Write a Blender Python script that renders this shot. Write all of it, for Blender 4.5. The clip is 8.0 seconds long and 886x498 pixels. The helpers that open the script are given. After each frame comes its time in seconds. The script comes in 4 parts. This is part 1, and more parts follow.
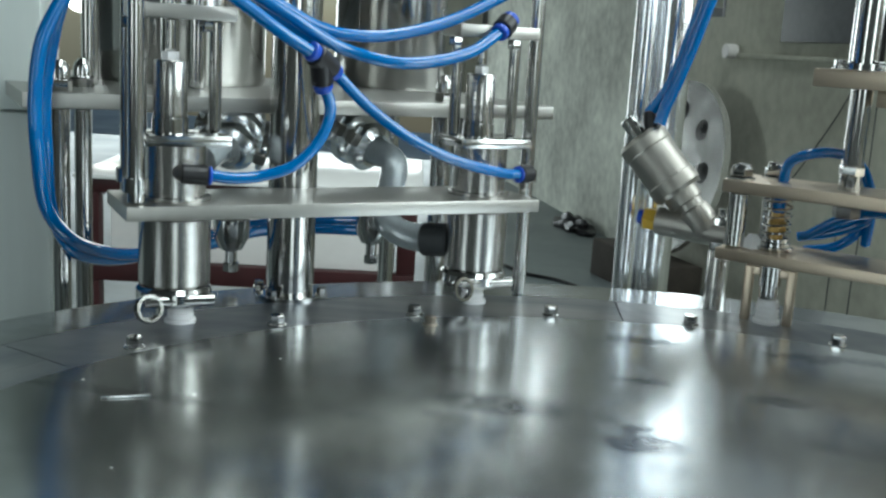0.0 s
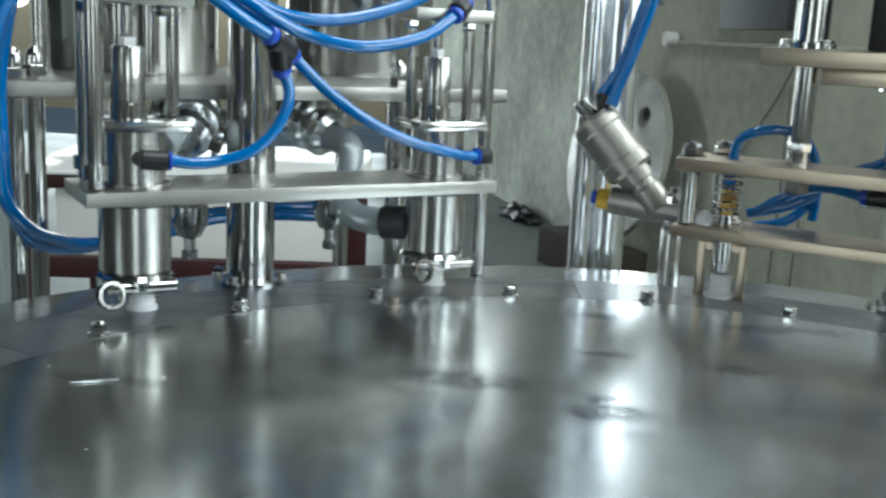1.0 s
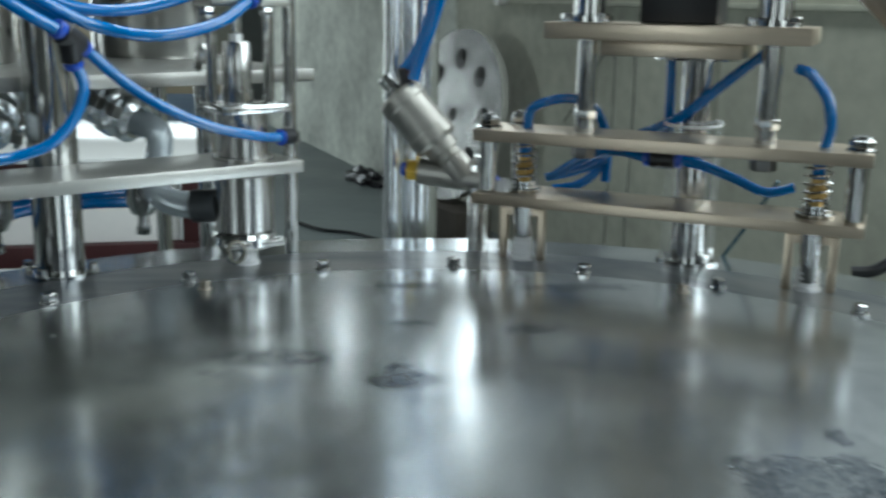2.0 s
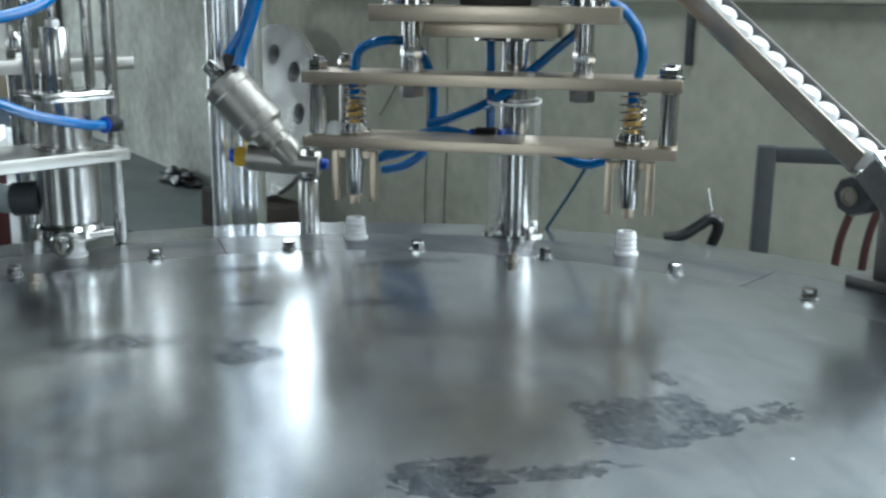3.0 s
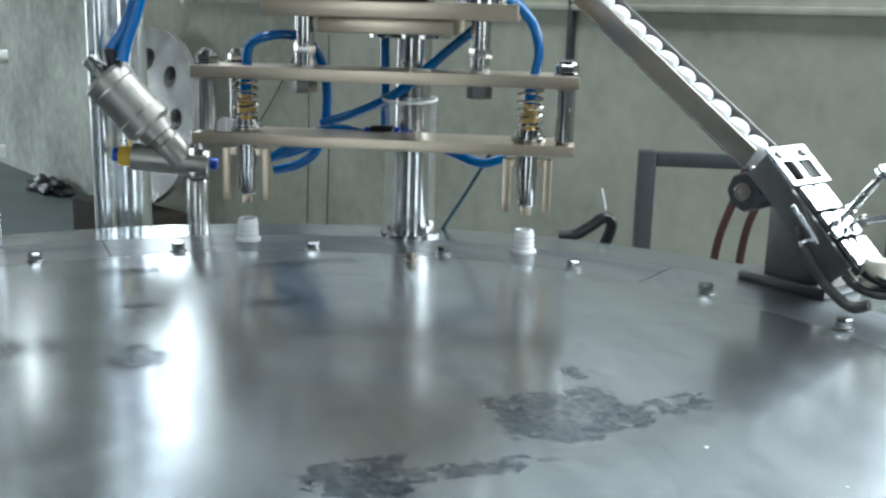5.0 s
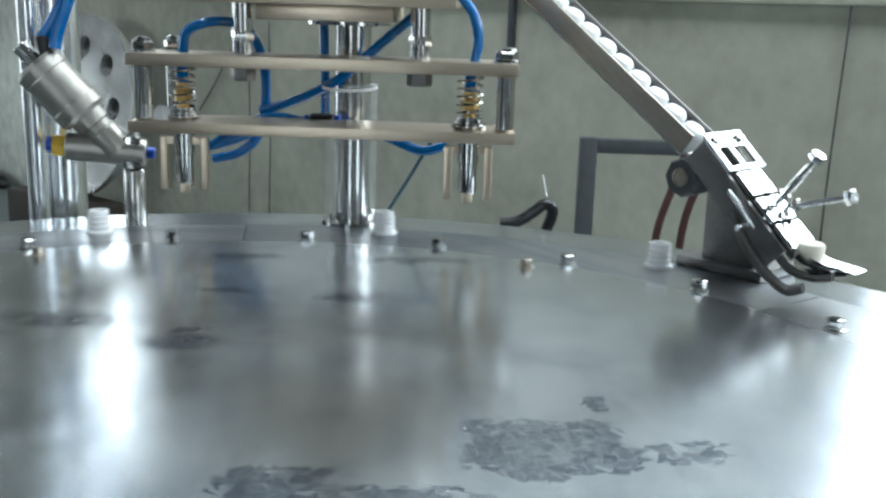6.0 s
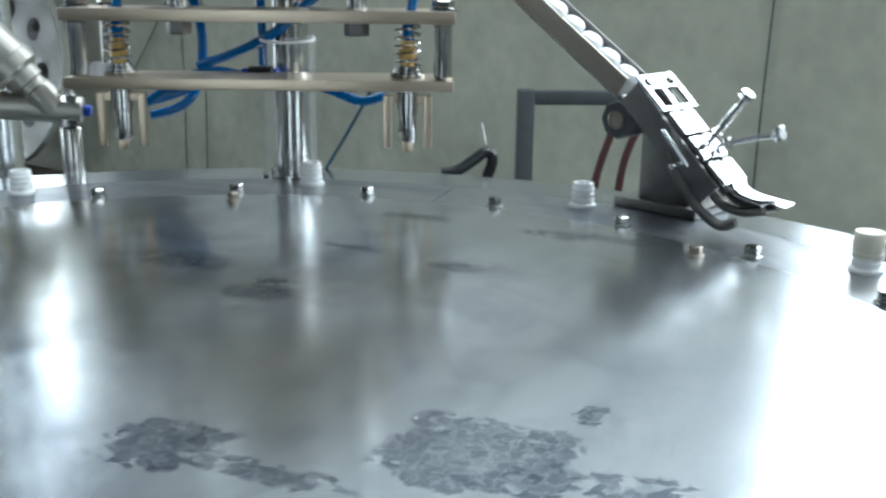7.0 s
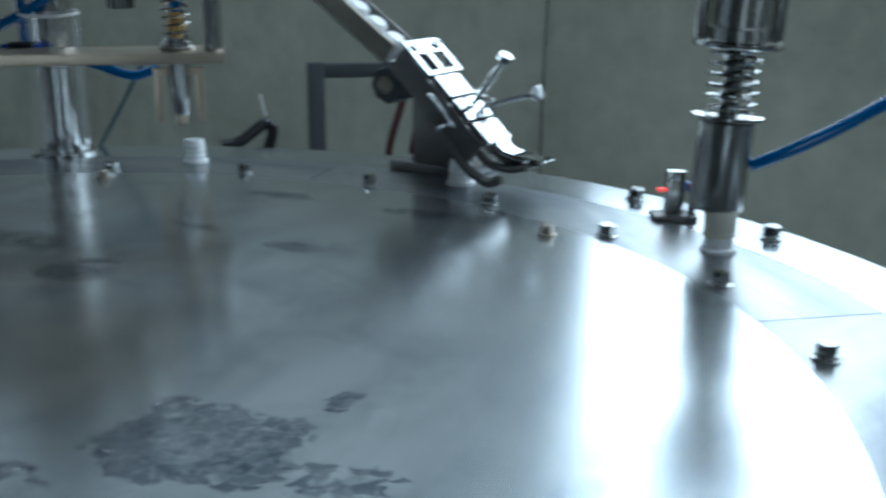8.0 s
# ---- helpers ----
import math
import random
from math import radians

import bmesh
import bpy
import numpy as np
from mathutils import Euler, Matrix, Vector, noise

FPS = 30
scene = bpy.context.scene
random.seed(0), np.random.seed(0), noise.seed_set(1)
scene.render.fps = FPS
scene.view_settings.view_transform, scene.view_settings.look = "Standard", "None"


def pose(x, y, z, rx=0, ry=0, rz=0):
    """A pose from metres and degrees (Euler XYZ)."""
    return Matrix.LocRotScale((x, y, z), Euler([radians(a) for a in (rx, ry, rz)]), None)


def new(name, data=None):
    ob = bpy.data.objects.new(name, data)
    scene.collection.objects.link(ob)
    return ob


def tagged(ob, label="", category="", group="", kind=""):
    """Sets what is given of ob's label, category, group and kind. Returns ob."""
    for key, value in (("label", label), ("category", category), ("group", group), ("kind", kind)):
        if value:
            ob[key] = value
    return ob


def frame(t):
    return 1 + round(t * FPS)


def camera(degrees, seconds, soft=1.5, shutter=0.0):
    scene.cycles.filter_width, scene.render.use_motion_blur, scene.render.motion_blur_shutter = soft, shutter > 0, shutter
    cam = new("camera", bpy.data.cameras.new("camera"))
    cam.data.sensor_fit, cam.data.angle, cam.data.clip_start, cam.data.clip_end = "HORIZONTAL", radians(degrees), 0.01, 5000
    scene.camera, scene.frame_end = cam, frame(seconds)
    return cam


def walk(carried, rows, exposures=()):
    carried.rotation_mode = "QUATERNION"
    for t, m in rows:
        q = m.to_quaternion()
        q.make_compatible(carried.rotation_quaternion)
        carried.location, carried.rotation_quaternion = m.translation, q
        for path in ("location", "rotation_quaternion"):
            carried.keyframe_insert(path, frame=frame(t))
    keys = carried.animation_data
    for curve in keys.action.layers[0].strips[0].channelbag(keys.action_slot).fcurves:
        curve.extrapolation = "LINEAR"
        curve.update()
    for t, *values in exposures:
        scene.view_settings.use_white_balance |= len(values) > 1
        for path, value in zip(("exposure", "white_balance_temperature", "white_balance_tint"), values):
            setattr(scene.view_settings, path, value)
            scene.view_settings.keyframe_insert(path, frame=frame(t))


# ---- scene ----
# ---- camera ----
cam = camera(45.93, 8.0, soft=2.5, shutter=0.5)
PATH = [
    (0.0, pose(-0.0564, -0.4186, 0.2181, 78.73, -3.33, 10.82)),
    (0.5, pose(-0.0482, -0.4218, 0.2127, 78.58, -2.96, 10.87)),
    (1.0, pose(-0.0666, -0.4305, 0.2102, 78.51, -2.72, 7.61)),
    (1.5, pose(-0.0379, -0.4420, 0.2191, 77.66, -1.91, 4.94)),
    (2.0, pose(-0.0256, -0.4576, 0.2296, 76.65, -1.02, -0.79)),
    (2.2, pose(-0.0221, -0.4661, 0.2261, 76.63, -0.74, -3.16)),
    (3.3, pose(-0.0461, -0.4772, 0.2163, 76.75, -0.71, -12.65)),
    (3.5, pose(-0.0465, -0.4767, 0.2149, 76.87, -0.75, -13.24)),
    (4.0, pose(-0.0567, -0.4720, 0.2123, 77.11, -1.19, -15.11)),
    (4.5, pose(-0.0507, -0.4663, 0.2114, 77.17, -1.48, -16.11)),
    (4.7, pose(-0.0516, -0.4594, 0.2087, 77.18, -1.39, -16.68)),
    (5.8, pose(-0.0549, -0.4640, 0.2041, 77.26, -1.91, -20.09)),
    (6.0, pose(-0.0508, -0.4603, 0.2055, 76.71, -1.63, -20.71)),
    (6.5, pose(-0.0535, -0.4676, 0.1971, 75.92, -1.28, -22.31)),
    (6.8, pose(-0.0557, -0.4742, 0.1968, 75.27, -0.82, -23.15)),
    (7.0, pose(-0.0574, -0.4736, 0.1981, 74.59, -0.68, -24.24)),
    (7.5, pose(-0.0542, -0.4914, 0.1960, 73.68, -0.05, -27.99)),
    (8.0, pose(-0.0448, -0.5041, 0.1936, 73.44, -0.42, -35.02)),
]
walk(cam, PATH, exposures=[(0.0, -0.66, 6300, -1), (1.4, -0.47, 6300, 0), (2.0, -0.82, 6150, 0), (3.3, -0.48, 6050, 3), (5.8, -0.36, 6050, 3), (7.3, -0.42, 5950, 2), (7.6, -0.62, 5850, 1), (8.0, -1.45, 5350, -2)])

# ---- light ----
world = bpy.data.worlds.new("world")
scene.world = world
world.use_nodes = True
sky = world.node_tree.nodes.new("ShaderNodeTexSky")
sky.sky_type, sky.sun_disc = "NISHITA", False
sky.sun_elevation, sky.sun_rotation = radians(40), radians(60)
world.node_tree.links.new(sky.outputs[0], world.node_tree.nodes["Background"].inputs[0])
world.node_tree.nodes["Background"].inputs[1].default_value = 0.12


def window_light(m, w, h, strength, colour=(0.93, 0.97, 1.0)):
    """Daylight that fills a window's opening; m looks into the room."""
    lamp = bpy.data.lights.new("window_light", "AREA")
    lamp.shape, lamp.size, lamp.size_y = "RECTANGLE", w, h
    lamp.energy, lamp.color = strength * w * h, colour
    ob = new("window_light", lamp)
    ob.matrix_world = m
    return ob


# ---- materials ----
def material(name, colour, rough=0.5, metal=0.0, vary=0.15, scale=30.0, bump=0.0, rough_vary=0.0, stretch=(1, 1, 1), coat=0.0, transmission=0.0, alpha=1.0, ior=1.45, emit=0.0):
    m = bpy.data.materials.new(name)
    m.use_nodes = True
    t = m.node_tree
    b = t.nodes["Principled BSDF"]
    b.inputs["Roughness"].default_value, b.inputs["Metallic"].default_value = rough, metal
    b.inputs["Coat Weight"].default_value, b.inputs["Transmission Weight"].default_value = coat, transmission
    b.inputs["IOR"].default_value, b.inputs["Alpha"].default_value = ior, alpha
    b.inputs["Base Color"].default_value = (*colour, 1)
    if emit:
        b.inputs["Emission Color"].default_value, b.inputs["Emission Strength"].default_value = (*colour, 1), emit
    if not vary and not bump and not rough_vary:
        return m
    co = t.nodes.new("ShaderNodeTexCoord")
    mp = t.nodes.new("ShaderNodeMapping")
    mp.inputs["Scale"].default_value = stretch
    t.links.new(co.outputs["Object"], mp.inputs[0])
    big, small = t.nodes.new("ShaderNodeTexNoise"), t.nodes.new("ShaderNodeTexNoise")
    big.inputs["Scale"].default_value, small.inputs["Scale"].default_value = scale, scale * 9
    big.inputs["Detail"].default_value, small.inputs["Detail"].default_value = 5, 4
    for n in (big, small):
        t.links.new(mp.outputs[0], n.inputs[0])
    mix = t.nodes.new("ShaderNodeMix")
    mix.inputs["Factor"].default_value = 0.35
    t.links.new(big.outputs[0], mix.inputs["A"]), t.links.new(small.outputs[0], mix.inputs["B"])
    ramp = t.nodes.new("ShaderNodeMapRange")
    ramp.inputs["From Min"].default_value, ramp.inputs["From Max"].default_value = 0.3, 0.7
    ramp.inputs["To Min"].default_value, ramp.inputs["To Max"].default_value = 1 - vary, 1 + vary
    t.links.new(mix.outputs["Result"], ramp.inputs["Value"])
    mul = t.nodes.new("ShaderNodeVectorMath")
    mul.operation = "SCALE"
    mul.inputs[0].default_value = colour
    t.links.new(ramp.outputs[0], mul.inputs["Scale"])
    t.links.new(mul.outputs[0], b.inputs["Base Color"])
    if rough_vary:
        rr = t.nodes.new("ShaderNodeMapRange")
        rr.inputs["From Min"].default_value, rr.inputs["From Max"].default_value = 0.3, 0.7
        rr.inputs["To Min"].default_value, rr.inputs["To Max"].default_value = max(0.02, rough - rough_vary), rough + rough_vary
        t.links.new(big.outputs[0], rr.inputs["Value"])
        t.links.new(rr.outputs[0], b.inputs["Roughness"])
    if bump:
        bp = t.nodes.new("ShaderNodeBump")
        bp.inputs["Strength"].default_value, bp.inputs["Distance"].default_value = bump, 0.002
        t.links.new(mix.outputs["Result"], bp.inputs["Height"])
        t.links.new(bp.outputs[0], b.inputs["Normal"])
    return m


STEEL = material("polished_steel", (0.50, 0.50, 0.49), 0.13, 1.0, 0.04, 40, 0.0, 0.03, (1, 1, 0.1))
SATIN = material("satin_steel", (0.47, 0.465, 0.45), 0.24, 1.0, 0.04, 60, 0.0, 0.03, (1, 1, 0.08))
SHEET = material("pale_sheet", (0.70, 0.76, 0.74), 0.32, 0.0, 0.12, 5, 0.0, 0.08, (1, 1, 0.15))
DULLPLATE = material("dull_milled_plate", (0.36, 0.32, 0.27), 0.36, 1.0, 0.2, 30, 0.04, 0.08, (0.2, 1, 1))
GREYPLATE = material("grey_plate", (0.42, 0.415, 0.39), 0.36, 1.0, 0.08, 40, 0.02, 0.05, (0.15, 1, 1))
PLATE = material("milled_plate", (0.58, 0.49, 0.38), 0.36, 1.0, 0.10, 50, 0.03, 0.06, (0.15, 1, 1))
CAST = material("cast_steel", (0.41, 0.395, 0.36), 0.40, 1.0, 0.10, 90, 0.08, 0.06)
DARKSTEEL = material("dark_steel", (0.15, 0.145, 0.14), 0.38, 0.8, 0.2, 60, 0.05, 0.1)
TUBE = material("blue_tube", (0.0, 0.115, 0.36), 0.07, 0.0, 0.06, 30, 0, 0.02, coat=0.5)
COLLAR = material("blue_collar", (0.01, 0.06, 0.40), 0.3, 0, 0.05, 30)
BLACK = material("black_plastic", (0.012, 0.012, 0.014), 0.35, 0, 0.2, 80)
WHITE = material("white_plastic", (0.95, 0.955, 0.96), 0.35, 0, 0.03, 60)
CAP = material("cream_plastic", (0.72, 0.68, 0.58), 0.4, 0, 0.05, 60)
OLDBRASS = material("worn_brass", (0.42, 0.28, 0.10), 0.4, 0.9, 0.3, 80, 0.05, 0.1)
BRASS = material("brass", (0.80, 0.52, 0.08), 0.28, 0.45, 0.1, 60)
ZINC = material("zinc_bright", (0.80, 0.82, 0.84), 0.22, 1.0, 0.06, 60, 0, 0.05)
ALU = material("turned_aluminium", (0.92, 0.92, 0.91), 0.22, 0.85, 0.06, 8, 0.02, 0.06)
TEAL = material("teal_cable", (0.015, 0.07, 0.10), 0.4, 0, 0.1, 60)
# shadow colour for the block under the disc
SHADOWDARK = material("shadow_dark", (0.05, 0.042, 0.034), 0.8, 0, 0.3, 12, 0.2)
CHROME = material("bright_chrome", (0.86, 0.88, 0.90), 0.08, 1.0, 0.03, 40, 0, 0.02)
BULB = material("lamp_glass", (1.0, 0.98, 0.92), 0.3, 0, 0, emit=14.0)
MAROON = material("maroon_paint", (0.035, 0.007, 0.008), 0.45, 0, 0.2, 20, 0.03)
GLOSSWHITE = material("glossy_white_top", (0.80, 0.80, 0.78), 0.16, 0, 0.03, 6)
CREAM = material("painted_panel", (0.70, 0.68, 0.66), 0.5, 0, 0.05, 6)
GREYTUBE = material("grey_painted_tube", (0.06, 0.065, 0.07), 0.5, 0.2, 0.2, 30, 0.04)
HOSE = material("clear_hose", (0.55, 0.60, 0.63), 0.12, 0, 0.15, 40, transmission=0.45)
GLASS = material("clear_film", (0.85, 0.90, 0.92), 0.06, 0, 0, alpha=0.045, coat=1.0)
CABLE = material("red_cable", (0.06, 0.020, 0.020), 0.5, 0, 0.1, 40)
CONCRETE = material("plaster_wall", (0.385, 0.385, 0.315), 0.85, 0, 0.30, 2.0, 0.3)
# lit copy of the plaster: door light put into the colour, mottled by stains
LITPLASTER = material("lit_plaster", (0.60, 0.62, 0.55), 0.85, 0, 0.50, 1.7, 0.12)
# dark so that the polished steel mirrors little light
DARKWALL = material("dark_reflection_wall", (0.08, 0.085, 0.08), 0.8, 0, 0.15, 1.5, 0.1)
CEILING = material("unseen_roof", (0.055, 0.06, 0.062), 0.9, 0, 0.06, 2)
REFLECTOR = material("pale_reflector", (0.74, 0.75, 0.74), 0.85, 0, 0.08, 1.4, 0.1)
FLOOR = material("cement_floor", (0.155, 0.18, 0.18), 0.42, 0, 0.14, 2.2, 0.06, 0.1)
RED = material("red_light", (1.0, 0.05, 0.04), 0.3, 0, 0, emit=3.0)


WIPE = 4.0
PATCHES = ((0.050, 0.256, 0.022, 0.010, 0.9), (-0.037, 0.268, 0.022, 0.008, 0.9), (-0.037, 0.370, 0.028, 0.010, 0.9), (0.172, 0.010, 0.046, 0.036, 1.1), (0.236, 0.012, 0.026, 0.020, 0.5), (0.046, -0.036, 0.032, 0.026, 0.8), (0.102, -0.042, 0.045, 0.010, 0.8),
           (-0.043, 0.158, 0.022, 0.030, 0.7), (-0.345, 0.130, 0.075, 0.007, 1.2),
           (0.100, 0.372, 0.050, 0.014, 0.8), (0.200, 0.070, 0.008, 0.014, 1.0), (-0.30, -0.10, 0.05, 0.04, 0.8))
SMUDGES = ((-0.125, 0.188, 0.052, 0.020, 1.7), (-0.153, 0.157, 0.020, 0.012, 1.2), (-0.036, 0.152, 0.024, 0.016, 1.5), (-0.215, 0.135, 0.060, 0.025, 0.7), (0.070, 0.262, 0.035, 0.020, 0.4), (-0.187, 0.32, 0.05, 0.025, 0.4), (0.30, 0.27, 0.04, 0.02, 0.4))


def table_metal(name="table_steel", gloss=0.02, blotch=0.0, stained=True, coat=0.45, clean=(0.665, 0.70, 0.725)):
    """Brushed stainless sheet with circular scratches, smears and dried stains."""
    m = bpy.data.materials.new(name)
    m.use_nodes = True
    t = m.node_tree
    N, L = t.nodes.new, t.links.new
    b = t.nodes["Principled BSDF"]
    b.inputs["Metallic"].default_value = 1.0
    co = N("ShaderNodeTexCoord")

    def math_node(op, a, c=None, d=None):
        n = N("ShaderNodeMath")
        n.operation = op
        for i, v in enumerate((a, c, d)):
            if v is None:
                continue
            if isinstance(v, (int, float)):
                n.inputs[i].default_value = v
            else:
                L(v, n.inputs[i])
        return n.outputs[0]

    def noise_node(vec, scale, detail=5.0, rough=0.55, distort=0.0):
        n = N("ShaderNodeTexNoise")
        n.inputs["Scale"].default_value, n.inputs["Detail"].default_value = scale, detail
        n.inputs["Roughness"].default_value, n.inputs["Distortion"].default_value = rough, distort
        L(vec, n.inputs[0])
        return n.outputs[0]

    def span(v, a, c, lo=0.0, hi=1.0):
        n = N("ShaderNodeMapRange")
        n.interpolation_type = "SMOOTHSTEP"
        n.inputs[1].default_value, n.inputs[2].default_value, n.inputs[3].default_value, n.inputs[4].default_value = a, c, lo, hi
        L(v, n.inputs[0])
        return n.outputs[0]

    xyz = N("ShaderNodeSeparateXYZ")
    L(co.outputs["Object"], xyz.inputs[0])
    x, y = xyz.outputs[0], xyz.outputs[1]
    r = math_node("SQRT", math_node("ADD", math_node("MULTIPLY", x, x), math_node("MULTIPLY", y, y)))
    ang = math_node("ARCTAN2", y, x)
    polar = N("ShaderNodeCombineXYZ")
    L(math_node("MULTIPLY", r, 60.0), polar.inputs[0]), L(math_node("MULTIPLY", ang, 1.3), polar.inputs[1])
    brush = noise_node(polar.outputs[0], 2.2, 4.0, 0.6)
    cloud = noise_node(co.outputs["Object"], 5.0, 4.0, 0.55, 0.8)
    wob = noise_node(co.outputs["Object"], 30.0, 3.0, 0.6)
    wave = noise_node(co.outputs["Object"], 9.0, 1.0, 0.4)
    # cloth wipes: long soft strokes in one direction
    turn = N("ShaderNodeMapping")
    turn.inputs["Rotation"].default_value, turn.inputs["Scale"].default_value = (0, 0, radians(WIPE)), (26.0, 3.0, 1.0)
    L(co.outputs["Object"], turn.inputs[0])
    wipe = noise_node(turn.outputs[0], 1.0, 3.0, 0.5, 0.15)
    # dried drops: uneven cells with clean gaps between them
    drop = noise_node(co.outputs["Object"], 60.0, 3.0, 0.6)
    warp = N("ShaderNodeVectorMath")
    warp.operation = "MULTIPLY_ADD"
    noise_colour = N("ShaderNodeTexNoise")
    noise_colour.inputs["Scale"].default_value, noise_colour.inputs["Detail"].default_value = 120.0, 4.0
    L(co.outputs["Object"], noise_colour.inputs[0])
    L(noise_colour.outputs["Color"], warp.inputs[0])
    warp.inputs[1].default_value = (0.022, 0.022, 0.0)
    L(co.outputs["Object"], warp.inputs[2])
    cells, gaps = N("ShaderNodeTexVoronoi"), N("ShaderNodeTexVoronoi")
    gaps.feature = "DISTANCE_TO_EDGE"
    for n in (cells, gaps):
        n.inputs["Scale"].default_value = 135.0
        L(warp.outputs[0], n.inputs["Vector"])
    tint = N("ShaderNodeSeparateXYZ")
    L(cells.outputs["Color"], tint.inputs[0])
    wobble = math_node("MULTIPLY", math_node("SUBTRACT", wob, 0.5), 1.3)
    total, soft_dirt = None, None
    # centre, reach and strength of each dried patch
    for cx, cy, rx, ry, amount in PATCHES:
        dx = math_node("DIVIDE", math_node("SUBTRACT", x, cx), rx)
        dy = math_node("DIVIDE", math_node("SUBTRACT", y, cy), ry)
        d = math_node("ADD", math_node("SQRT", math_node("ADD", math_node("MULTIPLY", dx, dx), math_node("MULTIPLY", dy, dy))), wobble)
        one = math_node("MULTIPLY", span(d, 1.45, 0.25), amount)
        total = one if total is None else math_node("MAXIMUM", total, one)
    keep = math_node("ADD", total, math_node("MULTIPLY", math_node("SUBTRACT", tint.outputs[0], 0.5), 0.58))
    shade = math_node("ADD", 0.72, math_node("MULTIPLY", tint.outputs[1], 0.28))
    stain = math_node("MULTIPLY", math_node("MULTIPLY", span(keep, 0.34, 0.56), span(gaps.outputs[0], -0.07, 0.10)), math_node("MULTIPLY", shade, math_node("ADD", 0.60, math_node("MULTIPLY", drop, 0.7))))
    stain = math_node("MULTIPLY", stain, 0.72 if stained else 0.0)
    for cx, cy, rx, ry, amount in SMUDGES:
        dx = math_node("DIVIDE", math_node("SUBTRACT", x, cx), rx)
        dy = math_node("DIVIDE", math_node("SUBTRACT", y, cy), ry)
        d = math_node("ADD", math_node("SQRT", math_node("ADD", math_node("MULTIPLY", dx, dx), math_node("MULTIPLY", dy, dy))), wobble)
        one = math_node("MULTIPLY", span(d, 1.5, 0.0), amount if stained else 0.0)
        soft_dirt = one if soft_dirt is None else math_node("MAXIMUM", soft_dirt, one)
    soft_dirt = math_node("MULTIPLY", soft_dirt, math_node("ADD", 0.15, math_node("MULTIPLY", span(drop, 0.35, 0.62), 0.85)))
    # a dark reflection painted into the colour, heaviest on one side of the plate
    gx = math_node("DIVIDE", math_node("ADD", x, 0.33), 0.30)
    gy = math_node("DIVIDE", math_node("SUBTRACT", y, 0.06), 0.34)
    reflected_dark = math_node("MULTIPLY", span(math_node("ADD", math_node("ADD", math_node("MULTIPLY", gx, gx), math_node("MULTIPLY", gy, gy)), wobble), 1.3, 0.1), 0.62 if stained else 0.1)
    smear = math_node("ADD", math_node("MULTIPLY", span(cloud, 0.38, 0.66), 0.5), math_node("MULTIPLY", reflected_dark, math_node("ADD", 0.1, math_node("MULTIPLY", cloud, 0.3))))
    strokes = math_node("MULTIPLY", span(wipe, 0.36, 0.74), 0.50 + blotch)
    mottle = math_node("MULTIPLY", span(noise_node(co.outputs["Object"], 17.0, 8.0, 0.68, 0.6), 0.44, 0.66), 0.42 if stained else 0.2)
    arcs = math_node("MULTIPLY", span(noise_node(polar.outputs[0], 0.9, 6.0, 0.7, 1.2), 0.50, 0.72), 0.30)
    film = math_node("MINIMUM", math_node("ADD", math_node("ADD", smear, strokes), math_node("ADD", mottle, arcs)), 1.5)
    dull = math_node("MINIMUM", math_node("ADD", math_node("ADD", stain, soft_dirt), film), 3.0)
    specks = N("ShaderNodeTexVoronoi")
    specks.inputs["Scale"].default_value = 26.0
    L(co.outputs["Object"], specks.inputs["Vector"])
    speck = math_node("MULTIPLY", span(specks.outputs["Distance"], 0.035, 0.02), 0.9 if stained else 0.4)
    col = N("ShaderNodeMix")
    col.data_type = "RGBA"
    col.inputs["A"].default_value, col.inputs["B"].default_value = (*clean, 1), (0.07, 0.098, 0.145, 1)
    L(math_node("MINIMUM", math_node("ADD", math_node("MAXIMUM", stain, math_node("MULTIPLY", soft_dirt, 0.8)), math_node("MULTIPLY", film, 0.43)), 1.0), col.inputs["Factor"])
    # olive tone of the painted dark reflection
    reflected_tint = N("ShaderNodeMix")
    reflected_tint.data_type = "RGBA"
    reflected_tint.inputs["B"].default_value = (0.115, 0.12, 0.085, 1)
    L(col.outputs["Result"], reflected_tint.inputs["A"]), L(math_node("MINIMUM", math_node("MULTIPLY", reflected_dark, math_node("ADD", 0.55, cloud)), 0.85), reflected_tint.inputs["Factor"])
    dots = N("ShaderNodeMix")
    dots.data_type = "RGBA"
    dots.inputs["B"].default_value = (0.85, 0.85, 0.83, 1)
    L(reflected_tint.outputs["Result"], dots.inputs["A"]), L(speck, dots.inputs["Factor"])
    L(dots.outputs["Result"], b.inputs["Base Color"])
    rough = math_node("ADD", math_node("MULTIPLY", dull, 0.035), math_node("ADD", 0.175 + gloss, math_node("MULTIPLY", brush, 0.02)))
    L(math_node("ADD", rough, math_node("MULTIPLY", speck, 0.4)), b.inputs["Roughness"])
    b.inputs["Coat Weight"].default_value, b.inputs["Coat Roughness"].default_value, b.inputs["Coat IOR"].default_value = coat, 0.12, 1.5
    bp = N("ShaderNodeBump")
    bp.inputs["Strength"].default_value, bp.inputs["Distance"].default_value = 0.10, 0.002
    L(wave, bp.inputs["Height"])
    L(bp.outputs[0], b.inputs["Normal"])
    return m


